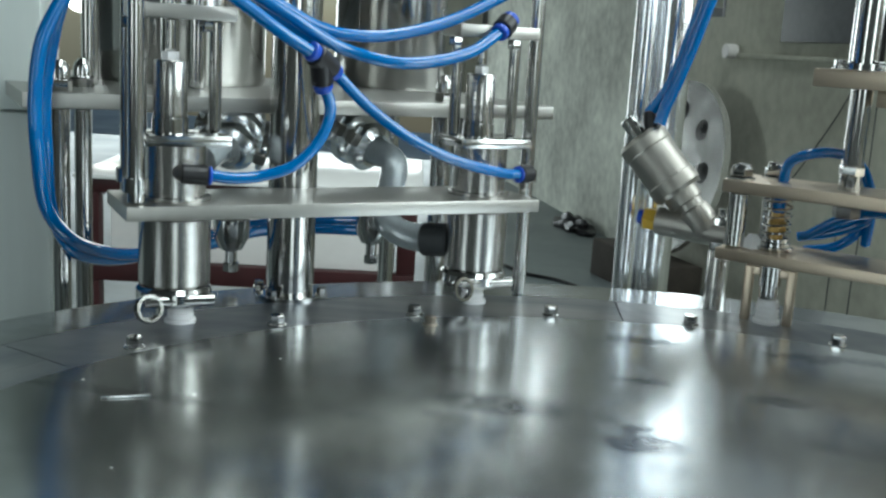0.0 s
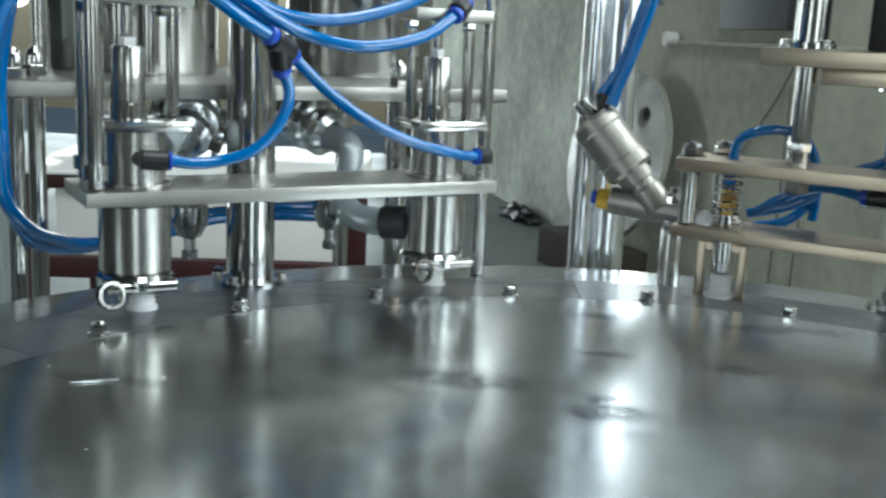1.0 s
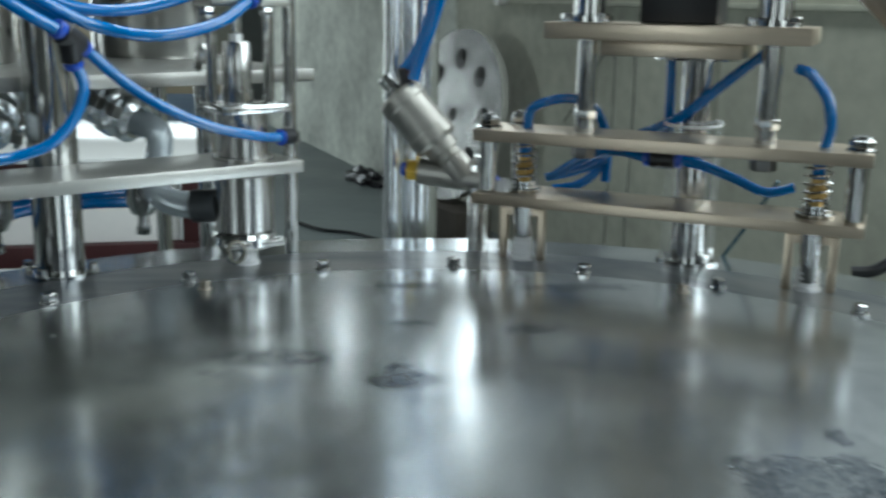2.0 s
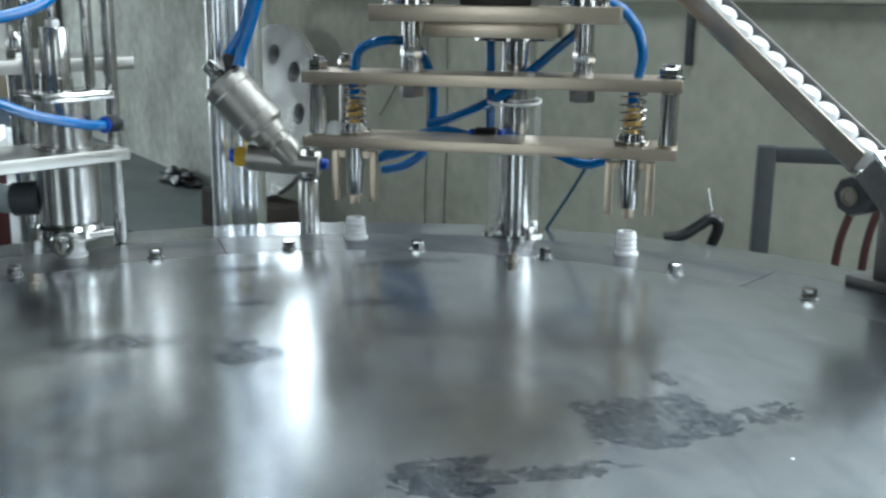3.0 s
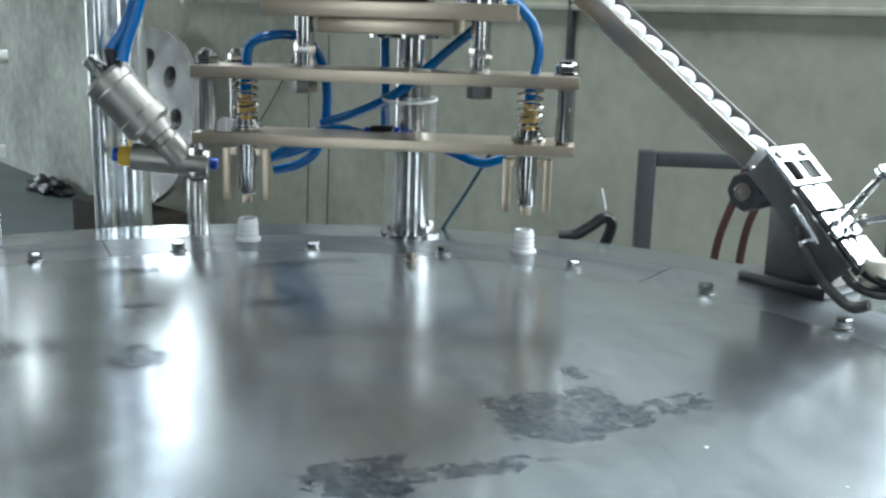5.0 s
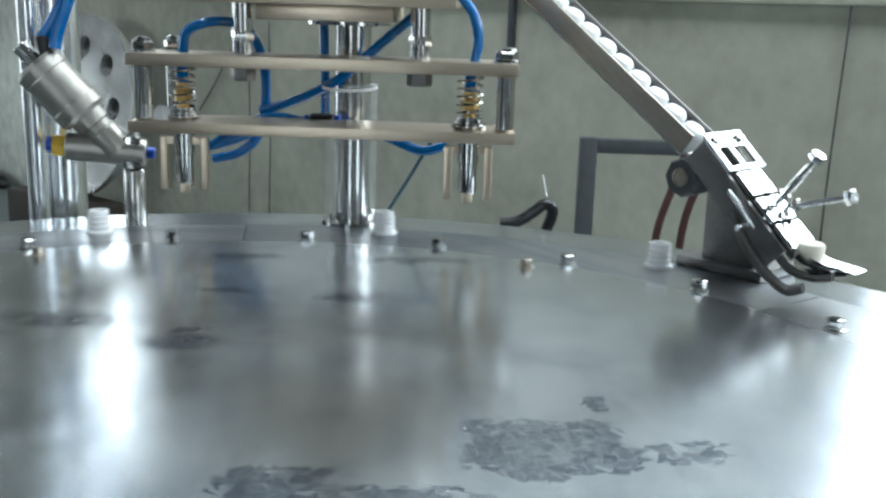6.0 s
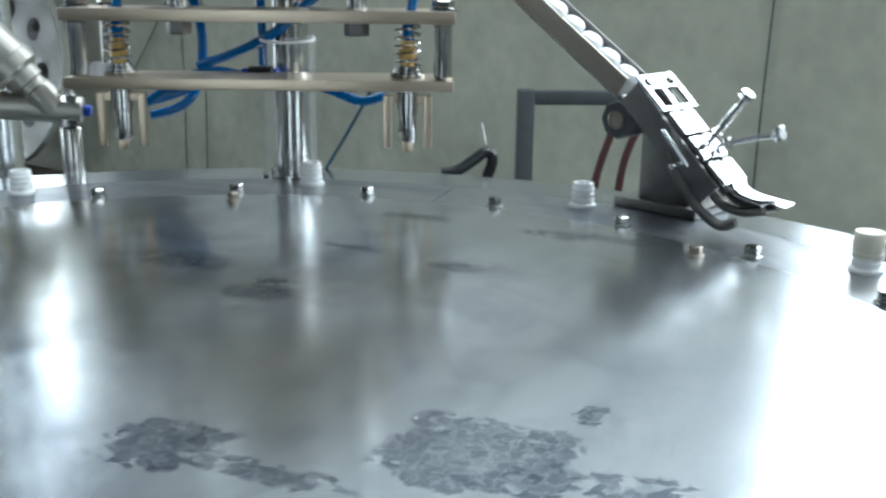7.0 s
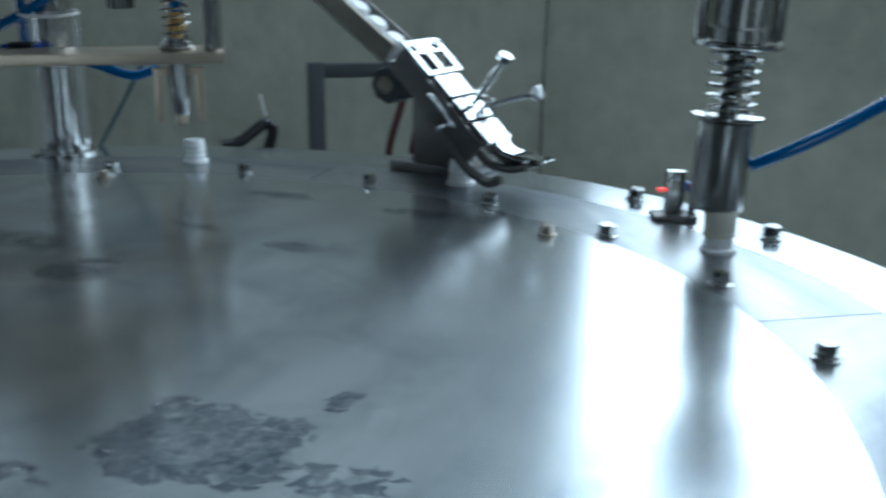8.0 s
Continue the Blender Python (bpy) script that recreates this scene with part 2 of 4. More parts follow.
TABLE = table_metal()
RING = table_metal("ring_steel", 0.12, 0.45, False, 0.03, (0.40, 0.41, 0.41))
for plastic, glow in ((WHITE, (0.98, 0.985, 0.99, 1)), (CAP, (0.80, 0.75, 0.64, 1))):
    tree = plastic.node_tree
    through_light, blend = tree.nodes.new("ShaderNodeBsdfTranslucent"), tree.nodes.new("ShaderNodeMixShader")
    through_light.inputs["Color"].default_value, blend.inputs[0].default_value = glow, 0.14
    tree.links.new(tree.nodes["Principled BSDF"].outputs[0], blend.inputs[1])
    tree.links.new(through_light.outputs[0], blend.inputs[2])
    tree.links.new(blend.outputs[0], tree.nodes["Material Output"].inputs[0])


# ---- building helpers ----
def rot(axis, deg):
    return Matrix.Rotation(radians(deg), 4, axis)


def place(x, y, z, m=None):
    return Matrix.Translation((x, y, z)) @ (m or Matrix())


def frame_of(origin, along):
    """A local frame: x along a level direction, z up."""
    x = Vector((along[0], along[1], 0)).normalized()
    y = Vector((-x.y, x.x, 0))
    return Matrix(((x.x, y.x, 0, origin[0]), (x.y, y.y, 0, origin[1]), (0, 0, 1, origin[2]), (0, 0, 0, 1)))


def put(name, bm, mat, angle=35):
    me = bpy.data.meshes.new(name)
    bm.normal_update()
    bm.to_mesh(me)
    bm.free()
    me.materials.append(mat)
    me.polygons.foreach_set("use_smooth", [True] * len(me.polygons))
    me.set_sharp_from_angle(angle=radians(angle))
    return me


def part(name, bm, mat, parent=None, label=""):
    ob = new(name, put(name, bm, mat))
    ob.parent = parent
    return tagged(ob, label)


def thing(name, label, category, m=None, group="", kind="", bm=None, mat=None):
    ob = new(name, put(name, bm, mat) if bm else None)
    ob.matrix_world = m or Matrix()
    return tagged(ob, label, category, group, kind)


def lathe(profile, m=None, seg=32, bm=None):
    """A turned solid from (radius, height) pairs about z."""
    bm = bm or bmesh.new()
    m = m or Matrix()
    rings = []
    for r, z in profile:
        if r <= 0:
            rings.append([bm.verts.new(m @ Vector((0, 0, z)))])
        else:
            rings.append([bm.verts.new(m @ Vector((r * math.cos(2 * math.pi * i / seg), r * math.sin(2 * math.pi * i / seg), z))) for i in range(seg)])
    for a, b in zip(rings, rings[1:]):
        for i in range(seg):
            j = (i + 1) % seg
            if len(a) == 1 and len(b) == 1:
                continue
            if len(a) == 1:
                bm.faces.new((a[0], b[j], b[i]))
            elif len(b) == 1:
                bm.faces.new((a[i], a[j], b[0]))
            else:
                bm.faces.new((a[i], a[j], b[j], b[i]))
    return bm


def rod(r, z0, z1, m=None, seg=24, bevel=0.0015, bm=None):
    b = min(bevel, r * 0.4, abs(z1 - z0) * 0.4)
    return lathe([(0, z0), (r - b, z0), (r, z0 + b), (r, z1 - b), (r - b, z1), (0, z1)], m, seg, bm)


def box(x0, x1, y0, y1, z0, z1, m=None, bevel=0.001, bm=None):
    fresh = bmesh.new()
    bmesh.ops.create_cube(fresh, size=1)
    for v in fresh.verts:
        v.co = Vector(((x0 + x1) / 2 + v.co.x * (x1 - x0), (y0 + y1) / 2 + v.co.y * (y1 - y0), (z0 + z1) / 2 + v.co.z * (z1 - z0)))
    if bevel:
        bmesh.ops.bevel(fresh, geom=fresh.edges[:], offset=bevel, segments=2, affect="EDGES", profile=0.6)
    if m:
        bmesh.ops.transform(fresh, matrix=m, verts=fresh.verts[:])
    return merge(bm, fresh)


def merge(bm, fresh):
    if bm is None:
        return fresh
    me = bpy.data.meshes.new("joined")
    fresh.to_mesh(me)
    fresh.free()
    bm.from_mesh(me)
    bpy.data.meshes.remove(me)
    return bm


def smooth_path(points, steps=10):
    pts = [Vector(p) for p in points]
    pts = [pts[0] * 2 - pts[1]] + pts + [pts[-1] * 2 - pts[-2]]
    out = []
    for a, b, c, d in zip(pts, pts[1:], pts[2:], pts[3:]):
        for i in range(steps):
            t = i / steps
            out.append(0.5 * (2 * b + (c - a) * t + (2 * a - 5 * b + 4 * c - d) * t * t + (3 * b - a - 3 * c + d) * t ** 3))
    return out + [pts[-2]]


def hose(points, r, seg=12, steps=10, bm=None):
    """A round tube along a smooth path."""
    bm = bm or bmesh.new()
    path = smooth_path(points, steps) if steps else [Vector(p) for p in points]
    side = None
    rings = []
    for i, p in enumerate(path):
        d = (path[min(i + 1, len(path) - 1)] - path[max(i - 1, 0)]).normalized()
        if side is None:
            side = d.orthogonal().normalized()
        side = (side - d * side.dot(d)).normalized()
        up = d.cross(side)
        rings.append([bm.verts.new(p + (side * math.cos(2 * math.pi * k / seg) + up * math.sin(2 * math.pi * k / seg)) * r) for k in range(seg)])
    for a, b in zip(rings, rings[1:]):
        for k in range(seg):
            bm.faces.new((a[k], a[(k + 1) % seg], b[(k + 1) % seg], b[k]))
    bm.faces.new(rings[0][::-1]), bm.faces.new(rings[-1])
    return bm


def aim(a, b):
    """A frame at a whose z points to b."""
    a, b = Vector(a), Vector(b)
    return Matrix.Translation(a) @ (b - a).to_track_quat("Z", "Y").to_matrix().to_4x4()


def bar(a, b, r, seg=20, bm=None, bevel=0.001):
    return rod(r, 0, (Vector(b) - Vector(a)).length, aim(a, b), seg, bevel, bm)


def hexagon(r, z0, z1, m=None, bm=None, chamfer=0.12):
    h = z1 - z0
    return lathe([(0, z0), (r * (1 - chamfer * 0.5), z0), (r, z0 + h * 0.12), (r, z1 - h * chamfer), (r * (1 - chamfer), z1), (0, z1)], m, 6, bm)


def hex_bolt(r, m=None):
    """A hexagon head with washer, as one bmesh: washer, spring washer, head."""
    bm = lathe([(0, 0), (r * 1.25, 0), (r * 1.3, r * 0.06), (r * 1.3, r * 0.22), (r * 1.22, r * 0.26), (0, r * 0.26)], m, 20)
    lathe([(0, r * 0.26), (r * 0.95, r * 0.26), (r * 0.95, r * 0.55), (0, r * 0.55)], m, 16, bm)
    return hexagon(r, r * 0.55, r * 1.55, m, bm)


def spring(r, wire, z0, z1, turns, m=None):
    m = m or Matrix()
    n = int(turns * 14)
    pts = [m @ Vector((r * math.cos(2 * math.pi * turns * i / n), r * math.sin(2 * math.pi * turns * i / n), z0 + (z1 - z0) * i / n)) for i in range(n + 1)]
    return hose(pts, wire, 6, 0)

# ---- the room ----
FLOOR_Z, CEIL_Z = -0.80, 3.2
EAST = frame_of((-1.366, 8.364, 0), (0.372, -0.928))      # along the long wall, x = 0 at its far end


def wall(name, m, length, holes, mat=CONCRETE, z0=FLOOR_Z, z1=CEIL_Z, thick=0.22):
    """A wall along local x with its inner face at y = 0, and holes (x0, x1, z0, z1) through it."""
    xs = sorted({0, length, *(h[0] for h in holes), *(h[1] for h in holes)})
    bm = bmesh.new()
    for a, b in zip(xs, xs[1:]):
        cuts = sorted((h[2], h[3]) for h in holes if h[0] <= a and h[1] >= b)
        z = z0
        for lo, hi in cuts + [(z1, z1)]:
            if lo - z > 1e-4:
                box(a, b, 0, thick, z, lo, None, 0, bm)
            z = hi
    bmesh.ops.remove_doubles(bm, verts=bm.verts[:], dist=1e-5)
    # the label describes the east wall; added walls and layers share it
    ob = thing(name, "grey-green cement plaster wall with stains", "wall", m, kind="structure", bm=bm, mat=mat)
    return ob


def window(name, m, x0, x1, z0, z1, rows=2, cols=2):
    """A steel window frame in a wall's hole."""
    # the added, unseen south and west windows share this label
    ob = thing(name, "grey steel window frame with bright daylight behind", "window", m, kind="structure")
    bm = bmesh.new()
    for a in (x0 + 0.02, x1 - 0.02):
        box(a - 0.02, a + 0.02, 0.002, 0.03, z0, z1, None, 0.003, bm)
    for a in (z0 + 0.02, z1 - 0.02):
        box(x0 + 0.04, x1 - 0.04, 0.002, 0.03, a - 0.02, a + 0.02, None, 0.003, bm)
    part("window_frame", bm, GREYTUBE, ob)
    for i in range(1, cols):
        a = x0 + (x1 - x0) * i / cols
        part("mullion", box(a - 0.012, a + 0.012, 0.004, 0.028, z0 + 0.04, z1 - 0.04, None, 0.002), GREYTUBE, ob)
    return ob


floor_bm = box(-8, 4, -5, 11, FLOOR_Z - 0.1, FLOOR_Z, None, 0)
thing("floor", "smooth grey cement floor", "floor", kind="structure", bm=floor_bm, mat=FLOOR)
# unseen roof, added dark to keep the table's reflections dark
thing("ceiling", "unseen roof, added dark to darken the table's reflections", "ceiling", kind="structure", bm=box(-8, 4, -5, 11, CEIL_Z, CEIL_Z + 0.1, None, 0), mat=CEILING)
E_WINDOWS = [(1.9, 2.25, 1.85, 2.4), (4.01, 4.375, 0.388, 1.95), (7.72, 10.3, 0.33, 2.2)]
wall("wall_east", EAST, 11.4, E_WINDOWS)
NORTH = frame_of((-7.0, 8.37, 0), (1, 0))
# north wall coloured dark to tone down its reflection in the table
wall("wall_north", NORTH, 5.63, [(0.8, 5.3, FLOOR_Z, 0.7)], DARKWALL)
SOUTH = frame_of((3.2, -3.5, 0), (-1, 0))
# unseen windows, added as fill light on the machine's front
S_FILL_WINDOWS = [(1.2, 2.2, 0.0, 1.9), (5.2, 6.2, 0.0, 1.9)]
# unseen wall, added dark for the steel to mirror
wall("unseen_wall_south", SOUTH, 10.2, S_FILL_WINDOWS, DARKWALL)
WEST = frame_of((-7.0, -3.5, 0), (0, 1))
# unseen window, added as fill light from the left
W_FILL_WINDOWS = [(6.5, 8.1, 0.0, 1.9)]
# unseen wall closing the room, dark for the same reflections
wall("unseen_wall_west", WEST, 11.87, W_FILL_WINDOWS, DARKWALL)
for i, (x0, x1, z0, z1) in enumerate(E_WINDOWS):
    window("window_%d" % (i + 1), EAST, x0, x1, z0, z1, cols=1 if i < 2 else 3)
for i, (x0, x1, z0, z1) in enumerate(S_FILL_WINDOWS):
    window("window_%d" % (i + 4), SOUTH, x0, x1, z0, z1, cols=1)
for i, (x0, x1, z0, z1) in enumerate(W_FILL_WINDOWS):
    window("window_%d" % (i + 6), WEST, x0, x1, z0, z1, cols=1)


def light_hole(m, x0, x1, z0, z1, strength):
    window_light(m @ place((x0 + x1) / 2, 0.035, (z0 + z1) / 2) @ rot("X", -90), x1 - x0, z1 - z0, strength)


light_hole(EAST, *E_WINDOWS[0], 70)
light_hole(EAST, *E_WINDOWS[1], 40)
light_hole(EAST, *E_WINDOWS[2], 32)
light_hole(NORTH, 0.8, 5.3, FLOOR_Z, 0.7, 15)
# fill light through the added south and west openings
for hole in S_FILL_WINDOWS:
    light_hole(SOUTH, *hole, 17)
for hole in W_FILL_WINDOWS:
    light_hole(WEST, *hole, 34)

# unseen pale band added high on the wall to brighten table reflections, windows cut out
wall("reflector_band", EAST @ place(4.5, -0.004, 0), 6.9, [(E_WINDOWS[2][0] - 4.5, E_WINDOWS[2][1] - 4.5, *E_WINDOWS[2][2:])], REFLECTOR, 0.62, CEIL_Z, 0.0036)
# layer over the far plaster, painted paler where door light falls
wall("lit_wall_far", EAST @ place(0, -0.004, 0), 3.98, [], LITPLASTER, FLOOR_Z, 0.616, 0.0036)
# overhead fill light, added out of view to brighten the east wall
ROOF_FILL = EAST @ place(8.3, -1.1, CEIL_Z - 0.012) @ rot("Z", 0)
ob = thing("skylight", "unseen overhead fill light, added to brighten wall and machine", "skylight", ROOF_FILL, kind="structure")
part("frame", lathe([(0.6, 0), (0.62, 0), (0.62, 0.01), (0.6, 0.01), (0.6, 0)], Matrix.Diagonal((5.1, 1.15, 1, 1)) @ rot("Z", 45), 4), GREYTUBE, ob)
window_light(ROOF_FILL @ place(0, 0, 0.004), 4.3, 0.95, 48)

# conduit, dark board and hanging cables on the long wall
ob = thing("wall_conduit", "grey conduit run level along the wall", "conduit", EAST)
part("pipe", box(4.56, 9.6, -0.02, 0, 0.221, 0.239, None, 0.005), CONCRETE, ob)
part("junction_box", rod(0.03, -0.05, 0.0, place(4.53, 0, 0.245, rot("X", 90)) @ place(0, 0, 0.06), 20), CREAM, ob, "round grey junction box")
ob = thing("dark_board", "dark grey board fixed on the wall", "board", EAST)
part("panel", box(4.92, 5.39, -0.03, -0.002, 0.288, 0.85, None, 0.004), GREYTUBE, ob)
ob = thing("wall_cable", "thin dark cable slanting across the wall", "cable", EAST, "cables on the wall")
part("cable", hose([(5.08, -0.012, -0.225), (5.19, -0.012, -0.12), (5.34, -0.012, 0.04), (5.44, -0.012, 0.17)], 0.0028, 6), GREYTUBE, ob)
ob = thing("wall_conduit", "grey conduit drop standing up the wall", "conduit", EAST)
part("pipe", box(6.708, 6.726, -0.02, 0, 0.06, 0.62, None, 0.005), GREYTUBE, ob)
for x, z0, z1 in ((5.427, -0.8, 0.1), (5.56, -0.8, 0.12), (7.65, -0.8, 1.2)):
    ob = thing("wall_cable", "thin dark cable hanging down the wall", "cable", EAST, "cables on the wall")
    part("cable", hose([(x, -0.01, z1), (x + 0.006, -0.012, z1 * 0.6 + z0 * 0.4), (x - 0.008, -0.01, z1 * 0.3 + z0 * 0.7), (x, -0.012, z0)], 0.0022, 6), GREYTUBE, ob)


def flange_disc():
    """A turned plate with five round holes and a bore."""
    r, t, n = 0.375, 0.03, 60
    bm = bmesh.new()
    holes = [(0.0, 0.0, 0.03)] + [(0.242 * math.cos(a), 0.242 * math.sin(a), 0.045) for a in (2 * math.pi * k / 8 + 0.03 for k in range(8))]
    loops = [[(r * math.cos(2 * math.pi * i / n), r * math.sin(2 * math.pi * i / n)) for i in range(n)]]
    loops += [[(x + h * math.cos(2 * math.pi * i / 20), y + h * math.sin(2 * math.pi * i / 20)) for i in range(20)] for x, y, h in holes]
    edges = []
    for loop in loops:
        vs = [bm.verts.new((x, y, 0)) for x, y in loop]
        edges += [bm.edges.new((vs[i], vs[(i + 1) % len(vs)])) for i in range(len(vs))]
    bmesh.ops.triangle_fill(bm, use_beauty=True, edges=edges)
    for f in [f for f in bm.faces if any((f.calc_center_median().xy - Vector((x, y))).length < h * 0.8 for x, y, h in holes)]:
        bm.faces.remove(f)
    out = bmesh.ops.extrude_face_region(bm, geom=bm.faces[:])
    bmesh.ops.translate(bm, vec=(0, 0, t), verts=[v for v in out["geom"] if isinstance(v, bmesh.types.BMVert)])
    bmesh.ops.recalc_face_normals(bm, faces=bm.faces[:])
    return bm


lean = EAST @ place(4.42, -0.20, -0.2645) @ rot("Z", 8) @ rot("X", 80) @ place(0.04, 0.006, 0)
flange = thing("flange_disc", "bright turned metal disc with round holes leaning on the wall", "metal disc", lean, bm=flange_disc(), mat=ALU)
# black plate added behind the disc for the shade inside its holes
part("hole_shade", rod(0.33, -0.014, -0.002, None, 60), BLACK, flange, "added black plate that gives the holes their shade")

# dark block added in place of the shadow below the disc; it props it
ob = thing("shadow_block", "dark block standing in for the shadow under the disc", "timber", EAST @ place(4.42, -0.27, 0) @ rot("Z", 8))
part("timber", box(-0.32, 0.32, -0.10, 0.08, FLOOR_Z, -0.634, None, 0.006), SHADOWDARK, ob)

# ---- the machine's table ----
R_COVER, R_RING, R_RIM = 0.4250, 0.503, 0.558
base = thing("machine_table", "round stainless steel machine table on a drum body", "machine table")
part("rim", lathe([(R_RING + 0.0005, -0.012), (R_RIM - 0.002, -0.012), (R_RIM, -0.010), (R_RIM, -0.002), (R_RIM - 0.002, 0.0), (R_RING + 0.0005, 0.0), (R_RING + 0.0005, -0.012)], None, 192), TABLE, base)
part("body", lathe([(0, -0.70), (0.50, -0.70), (0.52, -0.69), (0.52, -0.014), (0.49, -0.014), (0.0, -0.03)], None, 96), SATIN, base)
for k in range(6):
    a = math.radians(60 * k + 20)
    part("foot", lathe([(0, -0.8), (0.035, -0.8), (0.03, -0.785), (0.012, -0.78), (0.012, -0.70), (0, -0.70)], place(0.45 * math.cos(a), 0.45 * math.sin(a), 0), 20), DARKSTEEL, base)
for a in (radians(5.9), radians(-8.1)):
    part("bolt", hex_bolt(0.0062, m=place(0.534 * math.cos(a), 0.534 * math.sin(a), 0)), STEEL, base)

turntable = thing("turntable", "round brushed stainless steel turntable with stains and scratches", "turntable")
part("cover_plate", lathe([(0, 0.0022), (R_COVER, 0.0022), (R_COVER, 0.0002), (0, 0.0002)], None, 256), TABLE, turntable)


def ring_segment():
    """A sixth of the flat ring, with a hairline gap at its ends."""
    bm, n = bmesh.new(), 48
    a0, a1 = radians(0.06), radians(59.94)
    rows_s = []
    for i in range(n + 1):
        a = a0 + (a1 - a0) * i / n
        rows_s.append([bm.verts.new((r * math.cos(a), r * math.sin(a), z)) for r, z in ((0.35, -0.012), (R_RING, -0.012), (R_RING, 0.0), (0.35, 0.0))])
    for p, q in zip(rows_s, rows_s[1:]):
        for k in range(4):
            bm.faces.new((p[k], p[(k + 1) % 4], q[(k + 1) % 4], q[k]))
    bm.faces.new(rows_s[0][::-1]), bm.faces.new(rows_s[-1])
    bmesh.ops.recalc_face_normals(bm, faces=bm.faces[:])
    return bm


segment_me = put("ring_segment", ring_segment(), RING)
for k in range(6):
    seg = new("ring_segment", segment_me)
    seg.parent, seg.matrix_basis = turntable, rot("Z", 37.2 + 60 * k)
bolt_me = put("bolt", hex_bolt(0.0056), STEEL)
for k in range(24):
    a = math.radians(90 - 15 * k)
    b = new("bolt", bolt_me)
    b.parent, b.matrix_basis = turntable, place(0.4395 * math.cos(a), 0.4395 * math.sin(a), 0, rot("Z", 37 * k))
low_bolt_me = put("bolt", hex_bolt(0.0046), DULLPLATE)
for a in (62.8, 119.8, 2.8, -57.2, 182.8):
    a = math.radians(a)
    b = new("bolt", low_bolt_me)
    b.parent, b.matrix_basis = turntable, place(0.404 * math.cos(a), 0.404 * math.sin(a), 0.0022, rot("Z", 400 * a))
    tagged(b, "low brass-toned bolt on the cover plate")


def spout_mesh():
    return lathe([(0, -0.03), (0.0065, -0.03), (0.0065, -0.002), (0.0112, -0.0022), (0.0116, 0.0), (0.0116, 0.0022), (0.0108, 0.0030), (0.0092, 0.0034), (0.0090, 0.0052), (0.0098, 0.0057), (0.0098, 0.0072), (0.0090, 0.0077),
                  (0.0089, 0.0096), (0.0096, 0.0101), (0.0096, 0.0116), (0.0089, 0.0121), (0.0088, 0.0140), (0.0095, 0.0145), (0.0095, 0.0160), (0.0088, 0.0165), (0.0087, 0.0196), (0.0080, 0.0206), (0.0062, 0.0206), (0.0060, 0.0), (0, 0.0)], None, 32)


# thin bright bar added for the white glints on the dark streak
part("glint_sliver", box(-0.014, 0.014, -0.0010, 0.0010, 0.0022, 0.0036, place(-0.337, 0.123, 0) @ rot("Z", 28), 0.0004), ZINC, turntable, "bright sliver standing in for glints along the dark streak")

STATIONS = (142.35, 112.35, 82.35, 52.35)
SPOUT_R = 0.482
spouts = []
for k, a in enumerate(STATIONS):
    a = math.radians(a)
    m = place(SPOUT_R * math.cos(a), SPOUT_R * math.sin(a), 0)
    spouts.append(thing("pouch_spout", "white plastic threaded spout standing in the turntable", "spout", m, "spouts on the turntable", bm=spout_mesh(), mat=WHITE))


def cap_mesh():
    bm = lathe([(0.0084, 0.0), (0.0105, 0.0), (0.0106, 0.003), (0.0100, 0.0036), (0.0104, 0.0042), (0.0103, 0.016), (0.0095, 0.0172), (0, 0.0175)], None, 36)
    return bm


cap_ride = thing("screw_cap", "cream plastic screw cap taken over by a spout", "cap", bm=cap_mesh(), mat=CAP)

# ---- the capping station ----
CAPF = frame_of((0.064, 0.479, 0), (0.918, -0.397))


def corner_stud(parent, x, y, z0, z1):
    part("stud", rod(0.0080, z0, z1, place(x, y, 0)), STEEL, parent)
    part("washer", lathe([(0, z1 + 0.0107), (0.0115, z1 + 0.0107), (0.0115, z1 + 0.0122), (0, z1 + 0.0122)], place(x, y, 0), 24), STEEL, parent)
    bm = hexagon(0.0095, z1 + 0.0122, z1 + 0.0200, place(x, y, 0))
    lathe([(0, z1 + 0.0200), (0.0078, z1 + 0.0200), (0.0070, z1 + 0.0225), (0.004, z1 + 0.0240), (0, z1 + 0.0243)], place(x, y, 0), 16, bm)
    part("nut", bm, STEEL, parent)


